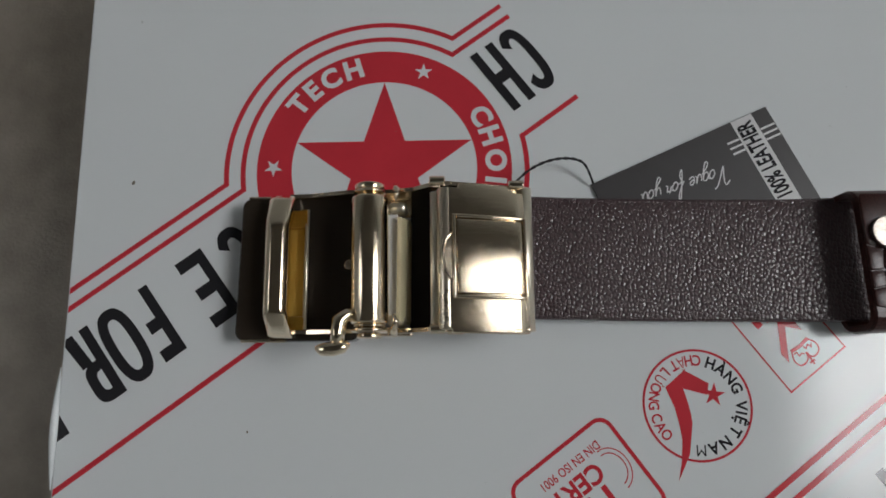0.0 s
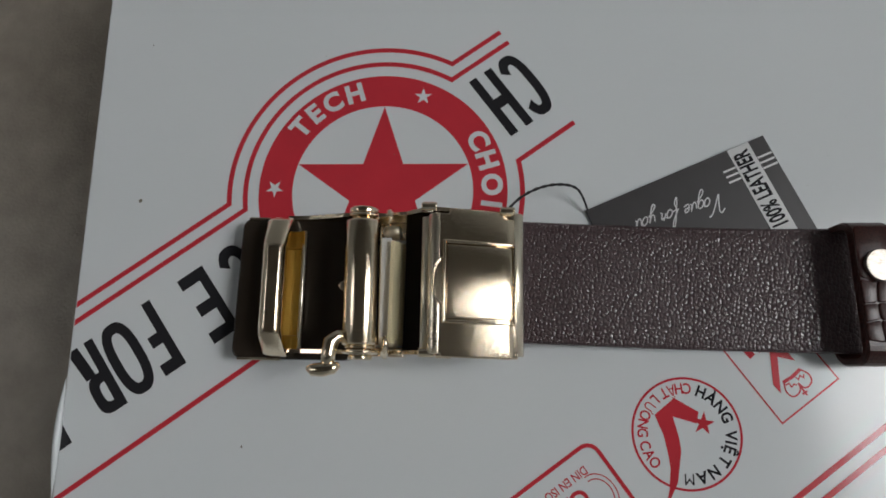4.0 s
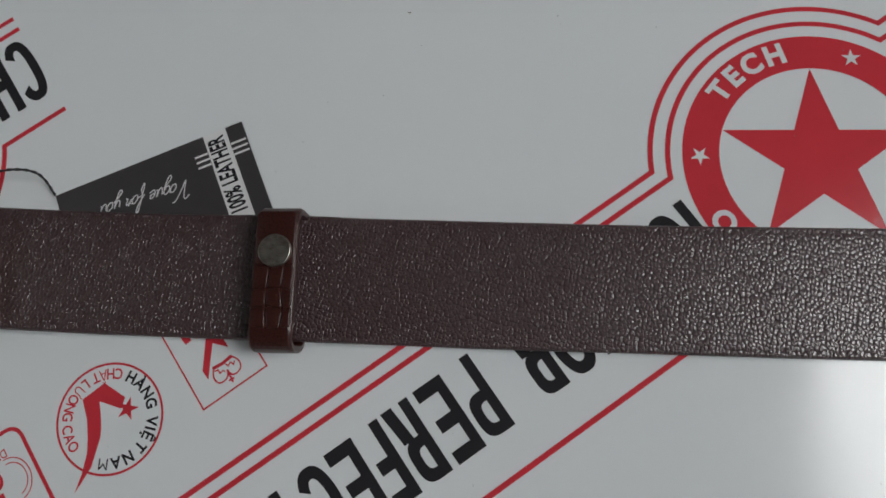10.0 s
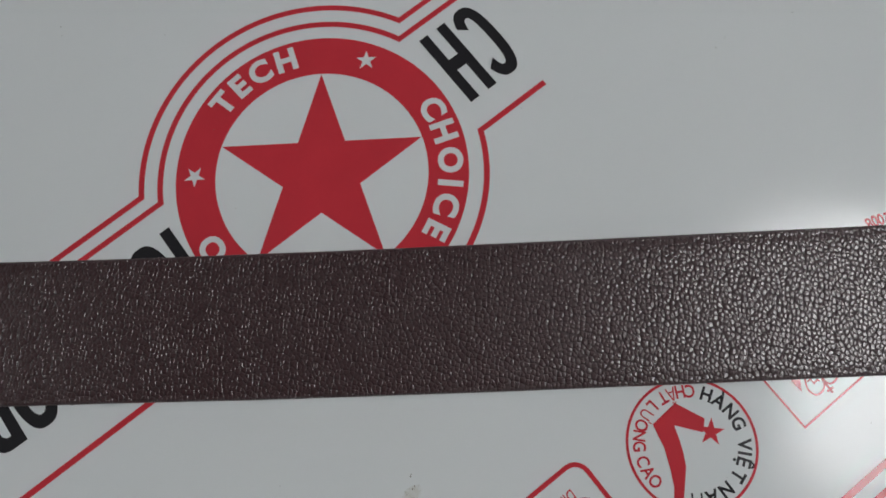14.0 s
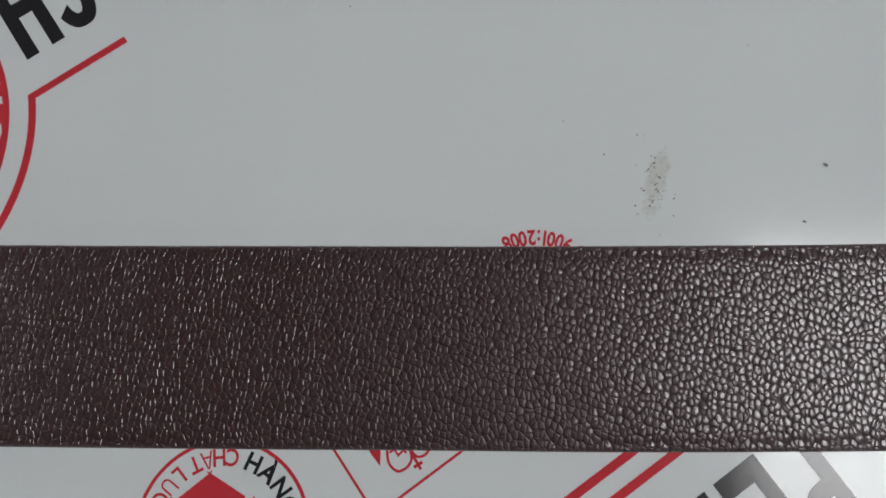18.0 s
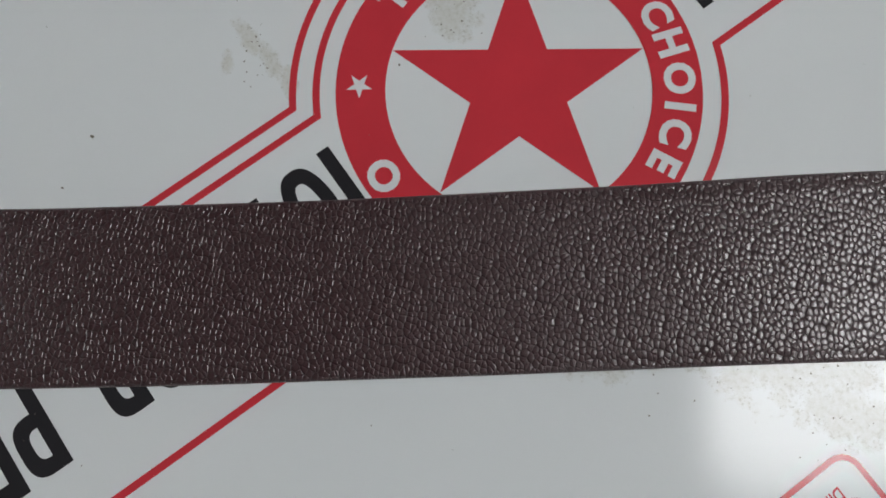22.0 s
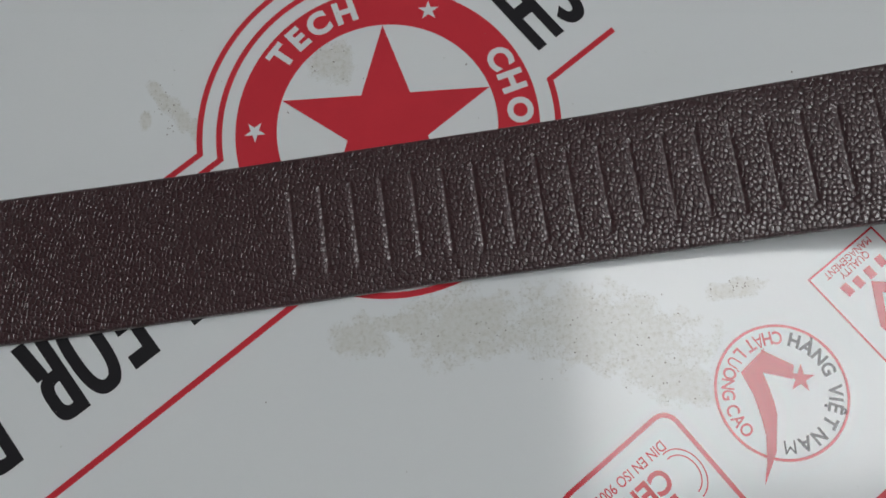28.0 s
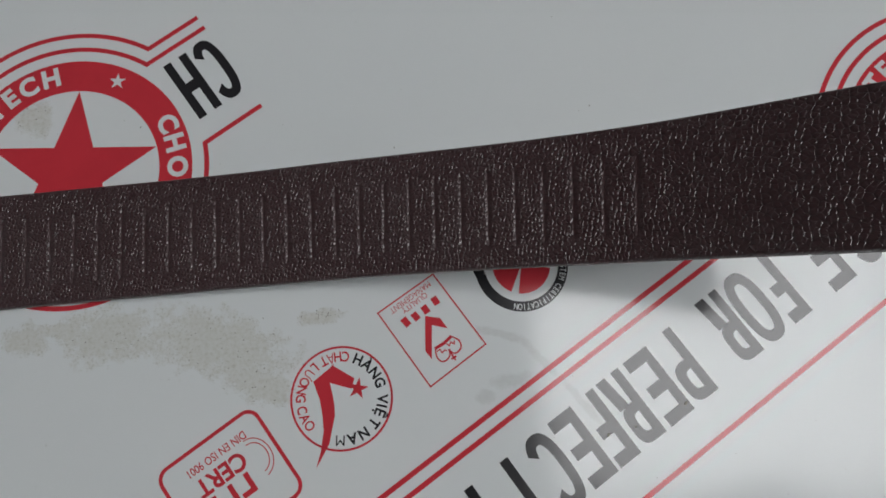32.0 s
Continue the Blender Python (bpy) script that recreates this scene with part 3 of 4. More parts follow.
# rounded mark
pr = Print()
pts = rounded(-0.0216, 0.0096, 0.1103, 0.1372, 0.0034)
pr.stroke([uv(*p) for p in pts], 0.00105, closed=True)
for k in range(3):
    u = -0.0105 + 0.0052 * k
    pr.stroke([uv(u, 0.1240), uv(u, 0.1290), uv(u + 0.0036, 0.1290)], 0.0015)
for r in (0.0040, 0.0052):
    pr.stroke([uv(-0.0150 + r * 0.9 * math.cos(radians(q)), 0.1225 + r * 1.1 * math.sin(radians(q))) for q in range(95, 285, 12)], 0.00028)
meshes["rounded"] = pr.mesh("rounded_mark", RED)

# round certificate mark, half hidden by the belt
RX, RY = 0.1580, -0.0412
pr = Print()
pr.strip(arc(RX, RY, 0.0136, 192, 372, 60), arc(RX, RY, 0.0107, 192, 372, 60))
pr.stroke([(RX - 0.01195, RY - 0.0027), (RX - 0.0142, RY + 0.0022)], 0.0029)
meshes["round_black"] = pr.mesh("round_mark", BLACK)
pr = Print()
pr.strip(arc(RX, RY, 0.0084, 0, 247, 40), arc(RX, RY, 0.0002, 0, 247, 40))
pr.strip(arc(RX, RY, 0.0084, 262, 352, 20), arc(RX, RY, 0.0002, 262, 352, 20))
meshes["round_red"] = pr.mesh("round_mark", RED)
vv, ff = [], []
for ch, ang in zip("ISO9001:2008", (36.5, 42, 49.5, 61.5, 69, 76, 81.5, 86.5, 92.5, 100.2, 107, 114)):
    ring_text(vv, ff, [(ch, ang)], 0.0121, 0.0037, 0.03, inward=True, width=0.78)
meshes["round_words"] = mesh_of("round_lettering", vv, ff, RED)
vv, ff = [], []
for i, ch in enumerate("SYSTEM CERTIFICATION"):
    if ch != " ":
        ring_text(vv, ff, [(ch, 8 - 5.7 * i)], 0.01215, 0.0025, 0.010, width=0.70)
meshes["round_white"] = mesh_of("round_lettering", vv, ff, LETTER_WHITE)

TEXT_TURN = math.degrees(math.atan2(EU.y, EU.x))
meshes["cert"] = text_mesh("rounded_lettering", "CERT", 0.0068, RED, 0.03, 0.92)
meshes["din"] = text_mesh("rounded_lettering", "DIN EN ISO 9001", 0.0032, RED, 0.010, 0.80)
meshes["qual"] = text_mesh("square_lettering", "QUALITY", 0.0024, RED, 0.0, 0.86)
meshes["mana"] = text_mesh("square_lettering", "MANAGEMENT", 0.0024, RED, 0.0, 0.86)


def printed(nm, me, m):
    """A printed shape on the film, cut off where it would run past the board's edge."""
    xs = [(m @ v.co).x for v in me.vertices]
    if max(xs) < BX0 + 0.0006:
        return
    if min(xs) < BX0 + 0.0006:
        me = me.copy()
        bm = bmesh.new()
        bm.from_mesh(me)
        inv = m.inverted()
        bmesh.ops.bisect_plane(bm, geom=bm.verts[:] + bm.edges[:] + bm.faces[:], plane_co=inv @ Vector((BX0 + 0.0006, 0, 0)),
                               plane_no=inv.to_3x3() @ Vector((-1, 0, 0)), clear_outer=True)
        bm.to_mesh(me)
        bm.free()
    linked(nm, me, board, m)


for k in range(7):
    off = Matrix.Translation((k * TILE, 0, Z_INK))
    top = Matrix.Translation((k * TILE, 0, Z_TOP))
    for key, nm in (("outer", "band_line"), ("inner", "band_line"), ("lower", "band_line"), ("ring", "emblem_ring"), ("star", "emblem_star"),
                    ("quality", "quality_mark"), ("square", "square_mark"), ("rounded", "rounded_mark"), ("round_black", "round_mark"), ("round_red", "round_mark")):
        printed(nm, meshes[key], off)
    for nm, me in ring_letters:
        printed(nm, me, top @ Matrix.Translation((CX, CY, 0)))
    printed("quality_lettering", meshes["quality_black"], off @ Matrix.Translation((QX, QY, 0)))
    printed("quality_lettering", meshes["quality_red"], off @ Matrix.Translation((QX, QY, 0)))
    printed("round_lettering", meshes["round_words"], off @ Matrix.Translation((RX, RY, 0)))
    printed("round_lettering", meshes["round_white"], top @ Matrix.Translation((RX, RY, 0)))
    for key, u, v in (("din", -0.0068, 0.1152), ("cert", -0.0052, 0.1203), ("qual", -0.0754, 0.1139), ("mana", -0.0753, 0.1119)):
        x, y = uv(u, v)
        printed("rounded_lettering" if key in ("din", "cert") else "square_lettering", meshes[key], off @ pose(x, y, 0, 0, 0, TEXT_TURN))
    for me in pr_words.values():
        printed("slogan_letter", me, off)


# ---- the belt ----
BELT_LINE = ((0.048, -0.0360, 0.0040), (0.066, -0.0370, 0.0022), (0.100, -0.0387, 0.0008), (0.130, -0.0400, 0.0012), (0.1513, -0.0408, 0.0024),
             (0.172, -0.0416, 0.0010), (0.225, -0.0436, 0.0004), (0.290, -0.0456, 0.0004), (0.350, -0.0469, 0.0006), (0.400, -0.0477, 0.0004),
             (0.440, -0.0483, 0.0004), (0.490, -0.0485, 0.0006), (0.530, -0.0481, 0.0004), (0.577, -0.0472, 0.0014), (0.620, -0.0463, 0.0042),
             (0.660, -0.0460, 0.0042), (0.713, -0.0460, 0.0008), (0.748, -0.0452, 0.0004), (0.790, -0.0440, 0.0004), (0.850, -0.0420, 0.0004), (0.930, -0.0396, 0.0004),
             (1.000, -0.0375, 0.0004), (1.060, -0.0345, 0.0004), (1.107, -0.0317, 0.0010), (1.135, -0.0304, 0.0024), (1.160, -0.0293, 0.0046), (1.190, -0.0283, 0.0090),
             (1.215, -0.0283, 0.0148), (1.243, -0.0290, 0.0235), (1.268, -0.0305, 0.0360), (1.297, -0.0335, 0.0580), (1.325, -0.0372, 0.0830), (1.345, -0.0400, 0.1030))


def belt_at(x):
    """Smooth centre line of the belt: place for a given x."""
    n = len(BELT_LINE)
    i = max(0, min(n - 2, next((j for j in range(n - 1) if BELT_LINE[j + 1][0] >= x), n - 2)))
    p0, p1, p2, p3 = (Vector(BELT_LINE[max(0, min(n - 1, j))]) for j in (i - 1, i, i + 1, i + 2))
    t = (x - p1.x) / (p2.x - p1.x)
    m1 = (p2 - p0) / (p2.x - p0.x) * (p2.x - p1.x)
    m2 = (p3 - p1) / (p3.x - p1.x) * (p2.x - p1.x)
    q = p1 * (2 * t ** 3 - 3 * t * t + 1) + m1 * (t ** 3 - 2 * t * t + t) + p2 * (-2 * t ** 3 + 3 * t * t) + m2 * (t ** 3 - t * t)
    return Vector((x, q.y, q.z))


HALF = 0.0167
PITCH = 0.00695
GROOVES = [1.0825 + PITCH * i for i in range(27)]
EDGE_PROFILE = ((0.0167, 0.0022), (0.01665, 0.0028), (0.0164, 0.00325), (0.0160, 0.0035), (0.0155, 0.00338), (0.0149, 0.00348), (0.0142, 0.0036))


def belt_rows():
    xs = list(np.arange(0.048, 1.072, 0.004)) + list(np.arange(1.072, 1.343, 0.00028))
    return xs


def groove_press(x, y):
    """How far the hide is pressed in at a place: 1 along the middle of a groove."""
    i = round((x - GROOVES[0]) / PITCH)
    if i < 0 or i >= len(GROOVES):
        return 0.0
    d = (x - GROOVES[i]) / 0.00068
    side = max(0.0, min(1.0, (0.0104 - abs(y + 0.0010)) / 0.0008))
    return math.exp(-d * d) * side


def build_belt():
    t = tagged(new("belt"), label="dark brown pebbled leather belt lying underside up on the board", category="belt")
    t.empty_display_size = 0.02
    inner = [(-0.0142 + 0.0142 * 2 * i / 30, 0.0036) for i in range(1, 30)]
    prof = [(-y, z) for y, z in EDGE_PROFILE] + inner + [(y, z) for y, z in reversed(EDGE_PROFILE)]
    low = [(HALF, 0.0022), (0.01665, 0.0010), (0.0163, 0.0002), (0.0155, 0.0), (0.0, 0.0), (-0.0155, 0.0), (-0.0163, 0.0002), (-0.01665, 0.0010), (-HALF, 0.0022)]
    xs = belt_rows()
    vt, ft, vl, fl, press = [], [], [], [], []
    n, nl = len(prof), len(low)
    end = xs[-1]
    for k, x in enumerate(xs):
        p = belt_at(x)
        d = (belt_at(min(x + 0.002, end)) - belt_at(x - 0.002)).normalized()
        side = Vector((-d.y, d.x, 0)).normalized()
        up = d.cross(side)
        tip = min(1.0, math.sqrt(max(0.0, 1 - max(0.0, (x - (end - 0.022)) / 0.0222) ** 2)))
        wob = 1 + 0.010 * noise.noise(Vector((x * 22, 3.1, 0)))
        for y, z in prof:
            g = groove_press(x, y) if x > 1.07 else 0.0
            press.append(g)
            soft = 0.00012 * noise.noise(Vector((x * 45, y * 60, 1.7)))
            vt.append(tuple(p + side * (y * tip * wob) + up * (z - 0.00008 * g + soft)))
        for y, z in low:
            vl.append(tuple(p + side * (y * tip * wob) + up * z))
        if k:
            a, b = (k - 1) * n, k * n
            ft += [(a + i, b + i, b + i + 1, a + i + 1) for i in range(n - 1)]
            a, b = (k - 1) * nl, k * nl
            fl += [(a + i, b + i, b + i + 1, a + i + 1) for i in range(nl - 1)]
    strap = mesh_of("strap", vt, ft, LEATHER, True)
    strap.attributes.new("pressed", "FLOAT", "POINT").data.foreach_set("value", press)
    linked("strap", strap, t, None, "pebbled brown leather with a row of pressed grooves")
    linked("edge", mesh_of("edge", vl, fl, EDGE, True), t, None, "dark painted cut edge and lining")
    return t


belt = build_belt()


# ---- the keeper loop ----
def loop_ring(w, y0, y1, z0, z1, r, thick, mat, name, parent, label):
    outer = [(y, z) for y, z in rounded(y0, y1, z0, z1, r, 6)]
    inner = [(y, z) for y, z in rounded(y0 + thick, y1 - thick, z0 + thick, z1 - thick, max(0.0004, r - thick), 6)]
    n, vs, fs = len(outer), [], []
    xs = (-w / 2, -w / 2 + 0.0006, w / 2 - 0.0006, w / 2)
    for j, x in enumerate(xs):
        k = 0.0004 if j in (0, 3) else 0.0
        cy, cz = (y0 + y1) / 2, (z0 + z1) / 2
        vs += [(x, y - math.copysign(k, y - cy), z - math.copysign(k, z - cz)) for y, z in outer]
    for j, x in enumerate((xs[3], xs[0])):
        vs += [(x, y, z) for y, z in inner]
    rings = [0, n, 2 * n, 3 * n, 4 * n, 5 * n]
    order = rings + [0]
    for a, b in zip(order, order[1:]):
        fs += [(a + i, a + (i + 1) % n, b + (i + 1) % n, b + i) for i in range(n)]
    return linked(name, mesh_of(name, vs, fs, mat, False), parent, None, label)


KX, KY = 0.1517, -0.0421
keeper = thing("belt_keeper", (KX, KY, 0), "dark reddish brown crocodile embossed leather loop round the belt", "belt loop", turn=-1.0)
loop_ring(0.0106, -0.0185, 0.0185, 0.0001, 0.0142, 0.0048, 0.0018, CROC, "loop", keeper, "glossy dark brown leather loop")
rows_y = (-0.0172, -0.0128, -0.0078, -0.0032, 0.0026)
cols_x = (-0.0051, -0.0012, 0.0027, 0.0051)


def scale_corner(i, j):
    """A corner of the embossed scales, a little uneven; neighbours share it."""
    dx = 0.0 if i in (0, 3) else 0.00035 * math.sin(5.1 * i + 2.3 * j)
    return Vector((cols_x[i] + dx, rows_y[j] + 0.00045 * math.sin(3.7 * i + 1.9 * j)))


for j in range(1, 4):
    for i in range(3):
        ring = [scale_corner(i, j), scale_corner(i + 1, j), scale_corner(i + 1, j + 1), scale_corner(i, j + 1)]
        mid = sum(ring, Vector((0, 0))) / 4
        outline = []
        for p, q in zip(ring, ring[1:] + ring[:1]):
            for f in (0.12, 0.5, 0.88):
                w = p.lerp(q, f)
                outline.append(tuple(w + (mid - w).normalized() * 0.00010))
        part("scale", prism(outline, 0.0136, 0.0146 + 0.00005 * ((i + 2 * j) % 3), 0.00034, 3), CROC, keeper, smooth=True)
part("rivet", prism(arc(0.0003, 0.0062, 0.0041, 0, 350, 35), 0.0143, 0.0158, 0.00025, 2), STEEL, keeper, "worn round grey steel rivet head")
part("tab", prism(rounded(-0.0050, 0.0050, 0.0030, 0.0165, 0.0012, 3), 0.0141, 0.0147, 0.0003, 2), CROC, keeper, "smooth overlapping leather end", True)

# ---- the buckle ----
buckle = thing("belt_buckle", (0.06575, -0.0390, 0.0025), "polished pale gold automatic belt buckle lying face down on the board", "buckle", turn=-2.0)


def gold(name, bm, mat=GOLD, label="", smooth=False):
    return part(name, bm, mat, buckle, label, smooth)


def mm(*v):
    return [x * 0.001 for x in v]


FACE = [(-79.2, -47.0, -20.2, 17.9), (-34.0, -8.0, -18.0, 18.0), (-47.0, -34.0, 12.5, 19), (-47.0, -34.0, -19, -16.5)]
gold("face_plate", prism(rounded(*mm(*FACE[0]), 0.0026), -0.0022, 0.0046, 0.0004, 2), DARK_REFLECTION, "face plate coloured as a dark reflection, with thin bright rim")
gold("face_plate", prism(rounded(*mm(*FACE[1]), 0.0012), -0.0022, 0.0046, 0.0004, 2), DARK_REFLECTION, "face plate coloured as a dark reflection, with thin bright rim")
for y in (-20.15, 17.85):
    gold("face_edge", rod(mm(-77.4, y, 4.7), mm(-66.0, y, 4.7), 0.0004, 8), GOLD_BRIGHT, "thin bright gold edge")
# Added plate in place of the white sheet seen through, raised to catch light
gold("sheet_stand_in", box(*mm(-46.0, -36.95, -16.0, 11.6, 10.2, 11.0), 0.0002, 1), CARD_WHITE, "added pale plate standing in for the white sheet seen through the opening")
for q in FACE[2:]:
    gold("face_rail", box(*mm(q[0] - 0.5, q[1] + 0.5, q[2], q[3] - 0.1, -2.0, 4.3), 0.0003), GOLD_BRIGHT)
gold("backing", prism(rounded(*mm(-78.9, -47.2, -19.9, 17.6), 0.0025), 0.0042, 0.0050, 0.0002, 1), DARK_REFLECTION, "glossy back of the face plate, coloured as a dark reflection")
gold("backing", prism(rounded(*mm(-33.8, -9, -17.7, 17.7), 0.0010), 0.0042, 0.0050, 0.0002, 1), DARK_REFLECTION, "glossy back of the face plate, coloured as a dark reflection")


def bent_bar():
    """The bar across the open end, with sloped shoulders."""
    bm = bmesh.new()
    prev = None
    for y, zc, w in ((-19.6, 5.0, 6.0), (-18.9, 8.0, 6.2), (-14.5, 12.3, 6.2), (-13.4, 12.8, 6.0), (-12.4, 12.9, 5.9), (7.4, 12.9, 5.9), (8.4, 12.8, 6.0), (9.6, 12.3, 6.4), (15.8, 9.2, 7.0), (17.2, 7.6, 7.0), (17.8, 5.0, 6.4)):
        h = w / 2
        sec = [(-h, -2.2), (-h, -0.6), (-h + 0.2, 0.0), (-h + 0.8, 0.75), (-h + 1.5, 1.25), (-h + 1.9, 1.44), (-h + 2.1, 1.5), (h - 1.3, 1.5), (h - 1.1, 1.45), (h - 0.6, 1.1), (h - 0.2, 0.5), (h, -0.2), (h, -0.6), (h, -2.2)]
        x0 = -67.2 - y * 0.018
        ring = [bm.verts.new((0.001 * (x0 + sx), 0.001 * y, 0.001 * (zc + sz))) for sx, sz in sec]
        if prev:
            for i in range(len(ring)):
                bm.faces.new((prev[i], prev[(i + 1) % len(ring)], ring[(i + 1) % len(ring)], ring[i]))
        else:
            bm.faces.new(ring)
        prev = ring
    bm.faces.new(prev[::-1])
    return bm


gold("end_bar", bent_bar(), GOLD_BRIGHT, "bent polished gold bar", True)


def trough():
    bm = bmesh.new()
    cols = []
    for i in range(9):
        q = i / 8
        x = -70.0 + 9.2 * q
        z = 7.6 - 2.6 * math.sin(math.pi * (0.15 + 0.7 * q)) + 0.6 * q
        cols.append([bm.verts.new((0.001 * x, 0.001 * y, 0.001 * (z + dz))) for y, dz in ((-17.6, 1.4), (-14.2, 0.7), (-14.0, 0.0), (9.0, 0.0), (9.2, 0.8), (13.6, 1.6))])
    for a, b in zip(cols, cols[1:]):
        for i in range(5):
            bm.faces.new((a[i], a[i + 1], b[i + 1], b[i]))
    r = bmesh.ops.extrude_face_region(bm, geom=bm.faces[:])
    bmesh.ops.translate(bm, vec=(0, 0, -0.0006), verts=[g for g in r["geom"] if isinstance(g, bmesh.types.BMVert)])
    return bm


gold("trough", trough(), BRASS, "deep yellow brass channel")
gold("trough_rim", rod(mm(-60.6, -17.4, 7.3), mm(-61.0, 13.8, 7.3), 0.00055, 10), GOLD_MATTE, "thin bright brass rim of the channel", True)
for s, y in ((1, 17.2), (-1, -18.6)):
    pts = [(-66, 4.6), (-20, 4.6), (-20, 13.5), (-29, 16.5), (-33, 13.0), (-39, 11.0), (-50, 10.6), (-60, 7.4), (-66, 6.8)]
    bm = bmesh.new()
    f = bm.faces.new([bm.verts.new((0.001 * x, 0.001 * y, 0.001 * z)) for x, z in pts])
    r = bmesh.ops.extrude_face_region(bm, geom=[f])
    bmesh.ops.translate(bm, vec=(0, 0.0010, 0), verts=[g for g in r["geom"] if isinstance(g, bmesh.types.BMVert)])
    gold("side_arm", bm, GOLD_BRIGHT, "thin shaped gold side wall")
roller = gold("roller", rod(mm(-43.0, -16.8, 15.9), mm(-43.6, 14.6, 15.9), 0.0046, 40, 0.0007), GOLD, "polished gold roller", True)
for y0, y1, r in ((14.7, 15.4, 3.3), (15.4, 16.2, 4.0), (16.3, 17.9, 3.7)):
    part("collar", rod(mm(-43.6, y0, 15.9), mm(-43.6, y1, 15.9), r * 0.001, 28, 0.0004), GOLD_BRIGHT, roller, smooth=True)
for y0, y1, r in ((-17.6, -16.7, 3.9), (-18.8, -17.8, 4.4), (-20.2, -19.0, 3.0)):
    part("collar", rod(mm(-43.0, y0, 15.9), mm(-43.0, y1, 15.9), r * 0.001, 28, 0.0004), GOLD, roller, smooth=True)
lever = gold("lever", tube([mm(*p) for p in ((-45.5, -14.8, 17.2), (-48.2, -14.6, 18.2), (-49.6, -16.2, 18.9), (-50.0, -19.0, 19.2), (-50.0, -21.6, 19.2))], mm(1.2, 1.7, 1.9, 1.7, 1.6), 14), GOLD, "small cranked gold release lever", True)
part("lever_foot", tube([mm(*p) for p in ((-47.2, -21.4, 19.2), (-48.6, -22.2, 19.3), (-51.0, -22.7, 19.4), (-53.6, -22.8, 19.2), (-55.0, -22.5, 19.0))], mm(0.7, 1.5, 1.7, 1.5, 0.6), 14), GOLD, lever, smooth=True)
bm = bmesh.new()
f = bm.faces.new([bm.verts.new((0.001 * x, 0, 0.001 * z)) for x, z in ((-36.9, 12.8), (-36.0, 12.8), (-33.7, 8.4), (-33.7, -2.0), (-36.9, -2.0))])
r = bmesh.ops.extrude_face_region(bm, geom=[f])
bmesh.ops.translate(bm, vec=(0, 0.0262, 0), verts=[g for g in r["geom"] if isinstance(g, bmesh.types.BMVert)])
bmesh.ops.translate(bm, vec=(0, -0.0158, 0), verts=bm.verts)
gold("clasp_wall", bm, CREAM, "sloped cream wall of the opening")
for y in (13.4, -15.4):
    gold("clasp_block", box(*mm(-39.5, -34.6, y - 1.6, y + 1.6, 5.0, 11.6), 0.0014, 3), GOLD_MATTE, "", True)
for y, s in ((15.4, 1), (-16.0, -1)):
    gold("hook", tube([mm(*p) for p in ((-37.4, y + s * 3.0, 13.0), (-37.2, y + s * 1.6, 15.6), (-36.8, y, 16.6), (-37.2, y - s * 1.6, 16.4))], mm(0.9, 0.9, 0.7, 0.25), 10), GOLD_BRIGHT, "small gold hook", True)

# clamp: a top plate that slopes down towards the strap
TILT = 14.0


def clamp_pose(bm):
    """Bends the plate's rear down a little and tilts it into place."""
    for x in (6.2, 7, 7.8, 8.6, 9.3, 10, 10.6):
        bmesh.ops.bisect_plane(bm, geom=bm.verts[:] + bm.edges[:] + bm.faces[:], plane_co=(0.001 * x, 0, 0), plane_no=(1, 0, 0))
    for v in bm.verts:
        if v.co.x > 0.0062:
            v.co.z -= 26.0 * (v.co.x - 0.0062) ** 2
    bmesh.ops.transform(bm, matrix=Matrix.Translation(mm(-15.5, -1.2, 19.2)) @ pose(0, 0, 0, -2.4, TILT, 0), verts=bm.verts)
    return bm


lid = [(-8.9, -17.2), (-8.2, -17.2), (-8.0, -18.0), (9.6, -18.2), (9.8, -17.4), (11.2, -17.4), (11.2, 17.0), (9.2, 17.0), (9.0, 18.4), (-6.0, 18.4), (-6.4, 17.2), (-8.9, 17.2)]
clamp = gold("clamp_plate", clamp_pose(prism([(x * 0.001, y * 0.001) for x, y in lid], -0.0012, 0.0, 0.0004, 2)), GOLD, "scratched gold clamp plate", True)
part("front_roll", clamp_pose(rod(mm(-8.9, -17.2, -2.1), mm(-8.9, 17.2, -2.1), 0.0021, 28, 0.0004)), GOLD_SATIN, clamp, smooth=True)
part("front_lip", clamp_pose(rod(mm(-11.0, -17.0, -4.2), mm(-11.0, 16.8, -4.2), 0.0013, 16)), GOLD_MATTE, clamp, smooth=True)
flap = gold("flap", clamp_pose(prism(rounded(*mm(-7.0, 9.6, -9.0, 9.0), 0.0006, 3), 0.0002, 0.0011, 0.0003, 2)), GOLD, "square hinged gold flap", True)
for a in ((-8.0, -7.2, -10.2, 10.2), (9.9, 10.7, -10.2, 10.2), (-7.2, 9.9, -10.2, -9.3), (-7.2, 9.9, 9.3, 10.2)):
    part("flap_rim", clamp_pose(box(*mm(*a, 0.1, 1.3), 0.00038, 3)), GOLD_BRIGHT, clamp, "", True)
part("finger_notch", clamp_pose(tube([mm(-7.8 - 2.6 * math.cos(radians(q)), 5.4 * math.sin(radians(q)), 0.5) for q in range(-88, 89, 11)], 0.00042, 8)), GOLD_BRIGHT, clamp, "half-round raised finger notch", True)
part("notch_floor", clamp_pose(prism([(-0.0076, -0.0050)] + [(-0.0078 - 0.0024 * math.cos(radians(q)), 0.0051 * math.sin(radians(q))) for q in range(-80, 81, 16)] + [(-0.0076, 0.0050)], 0.0001, 0.0004)), GOLD, clamp)
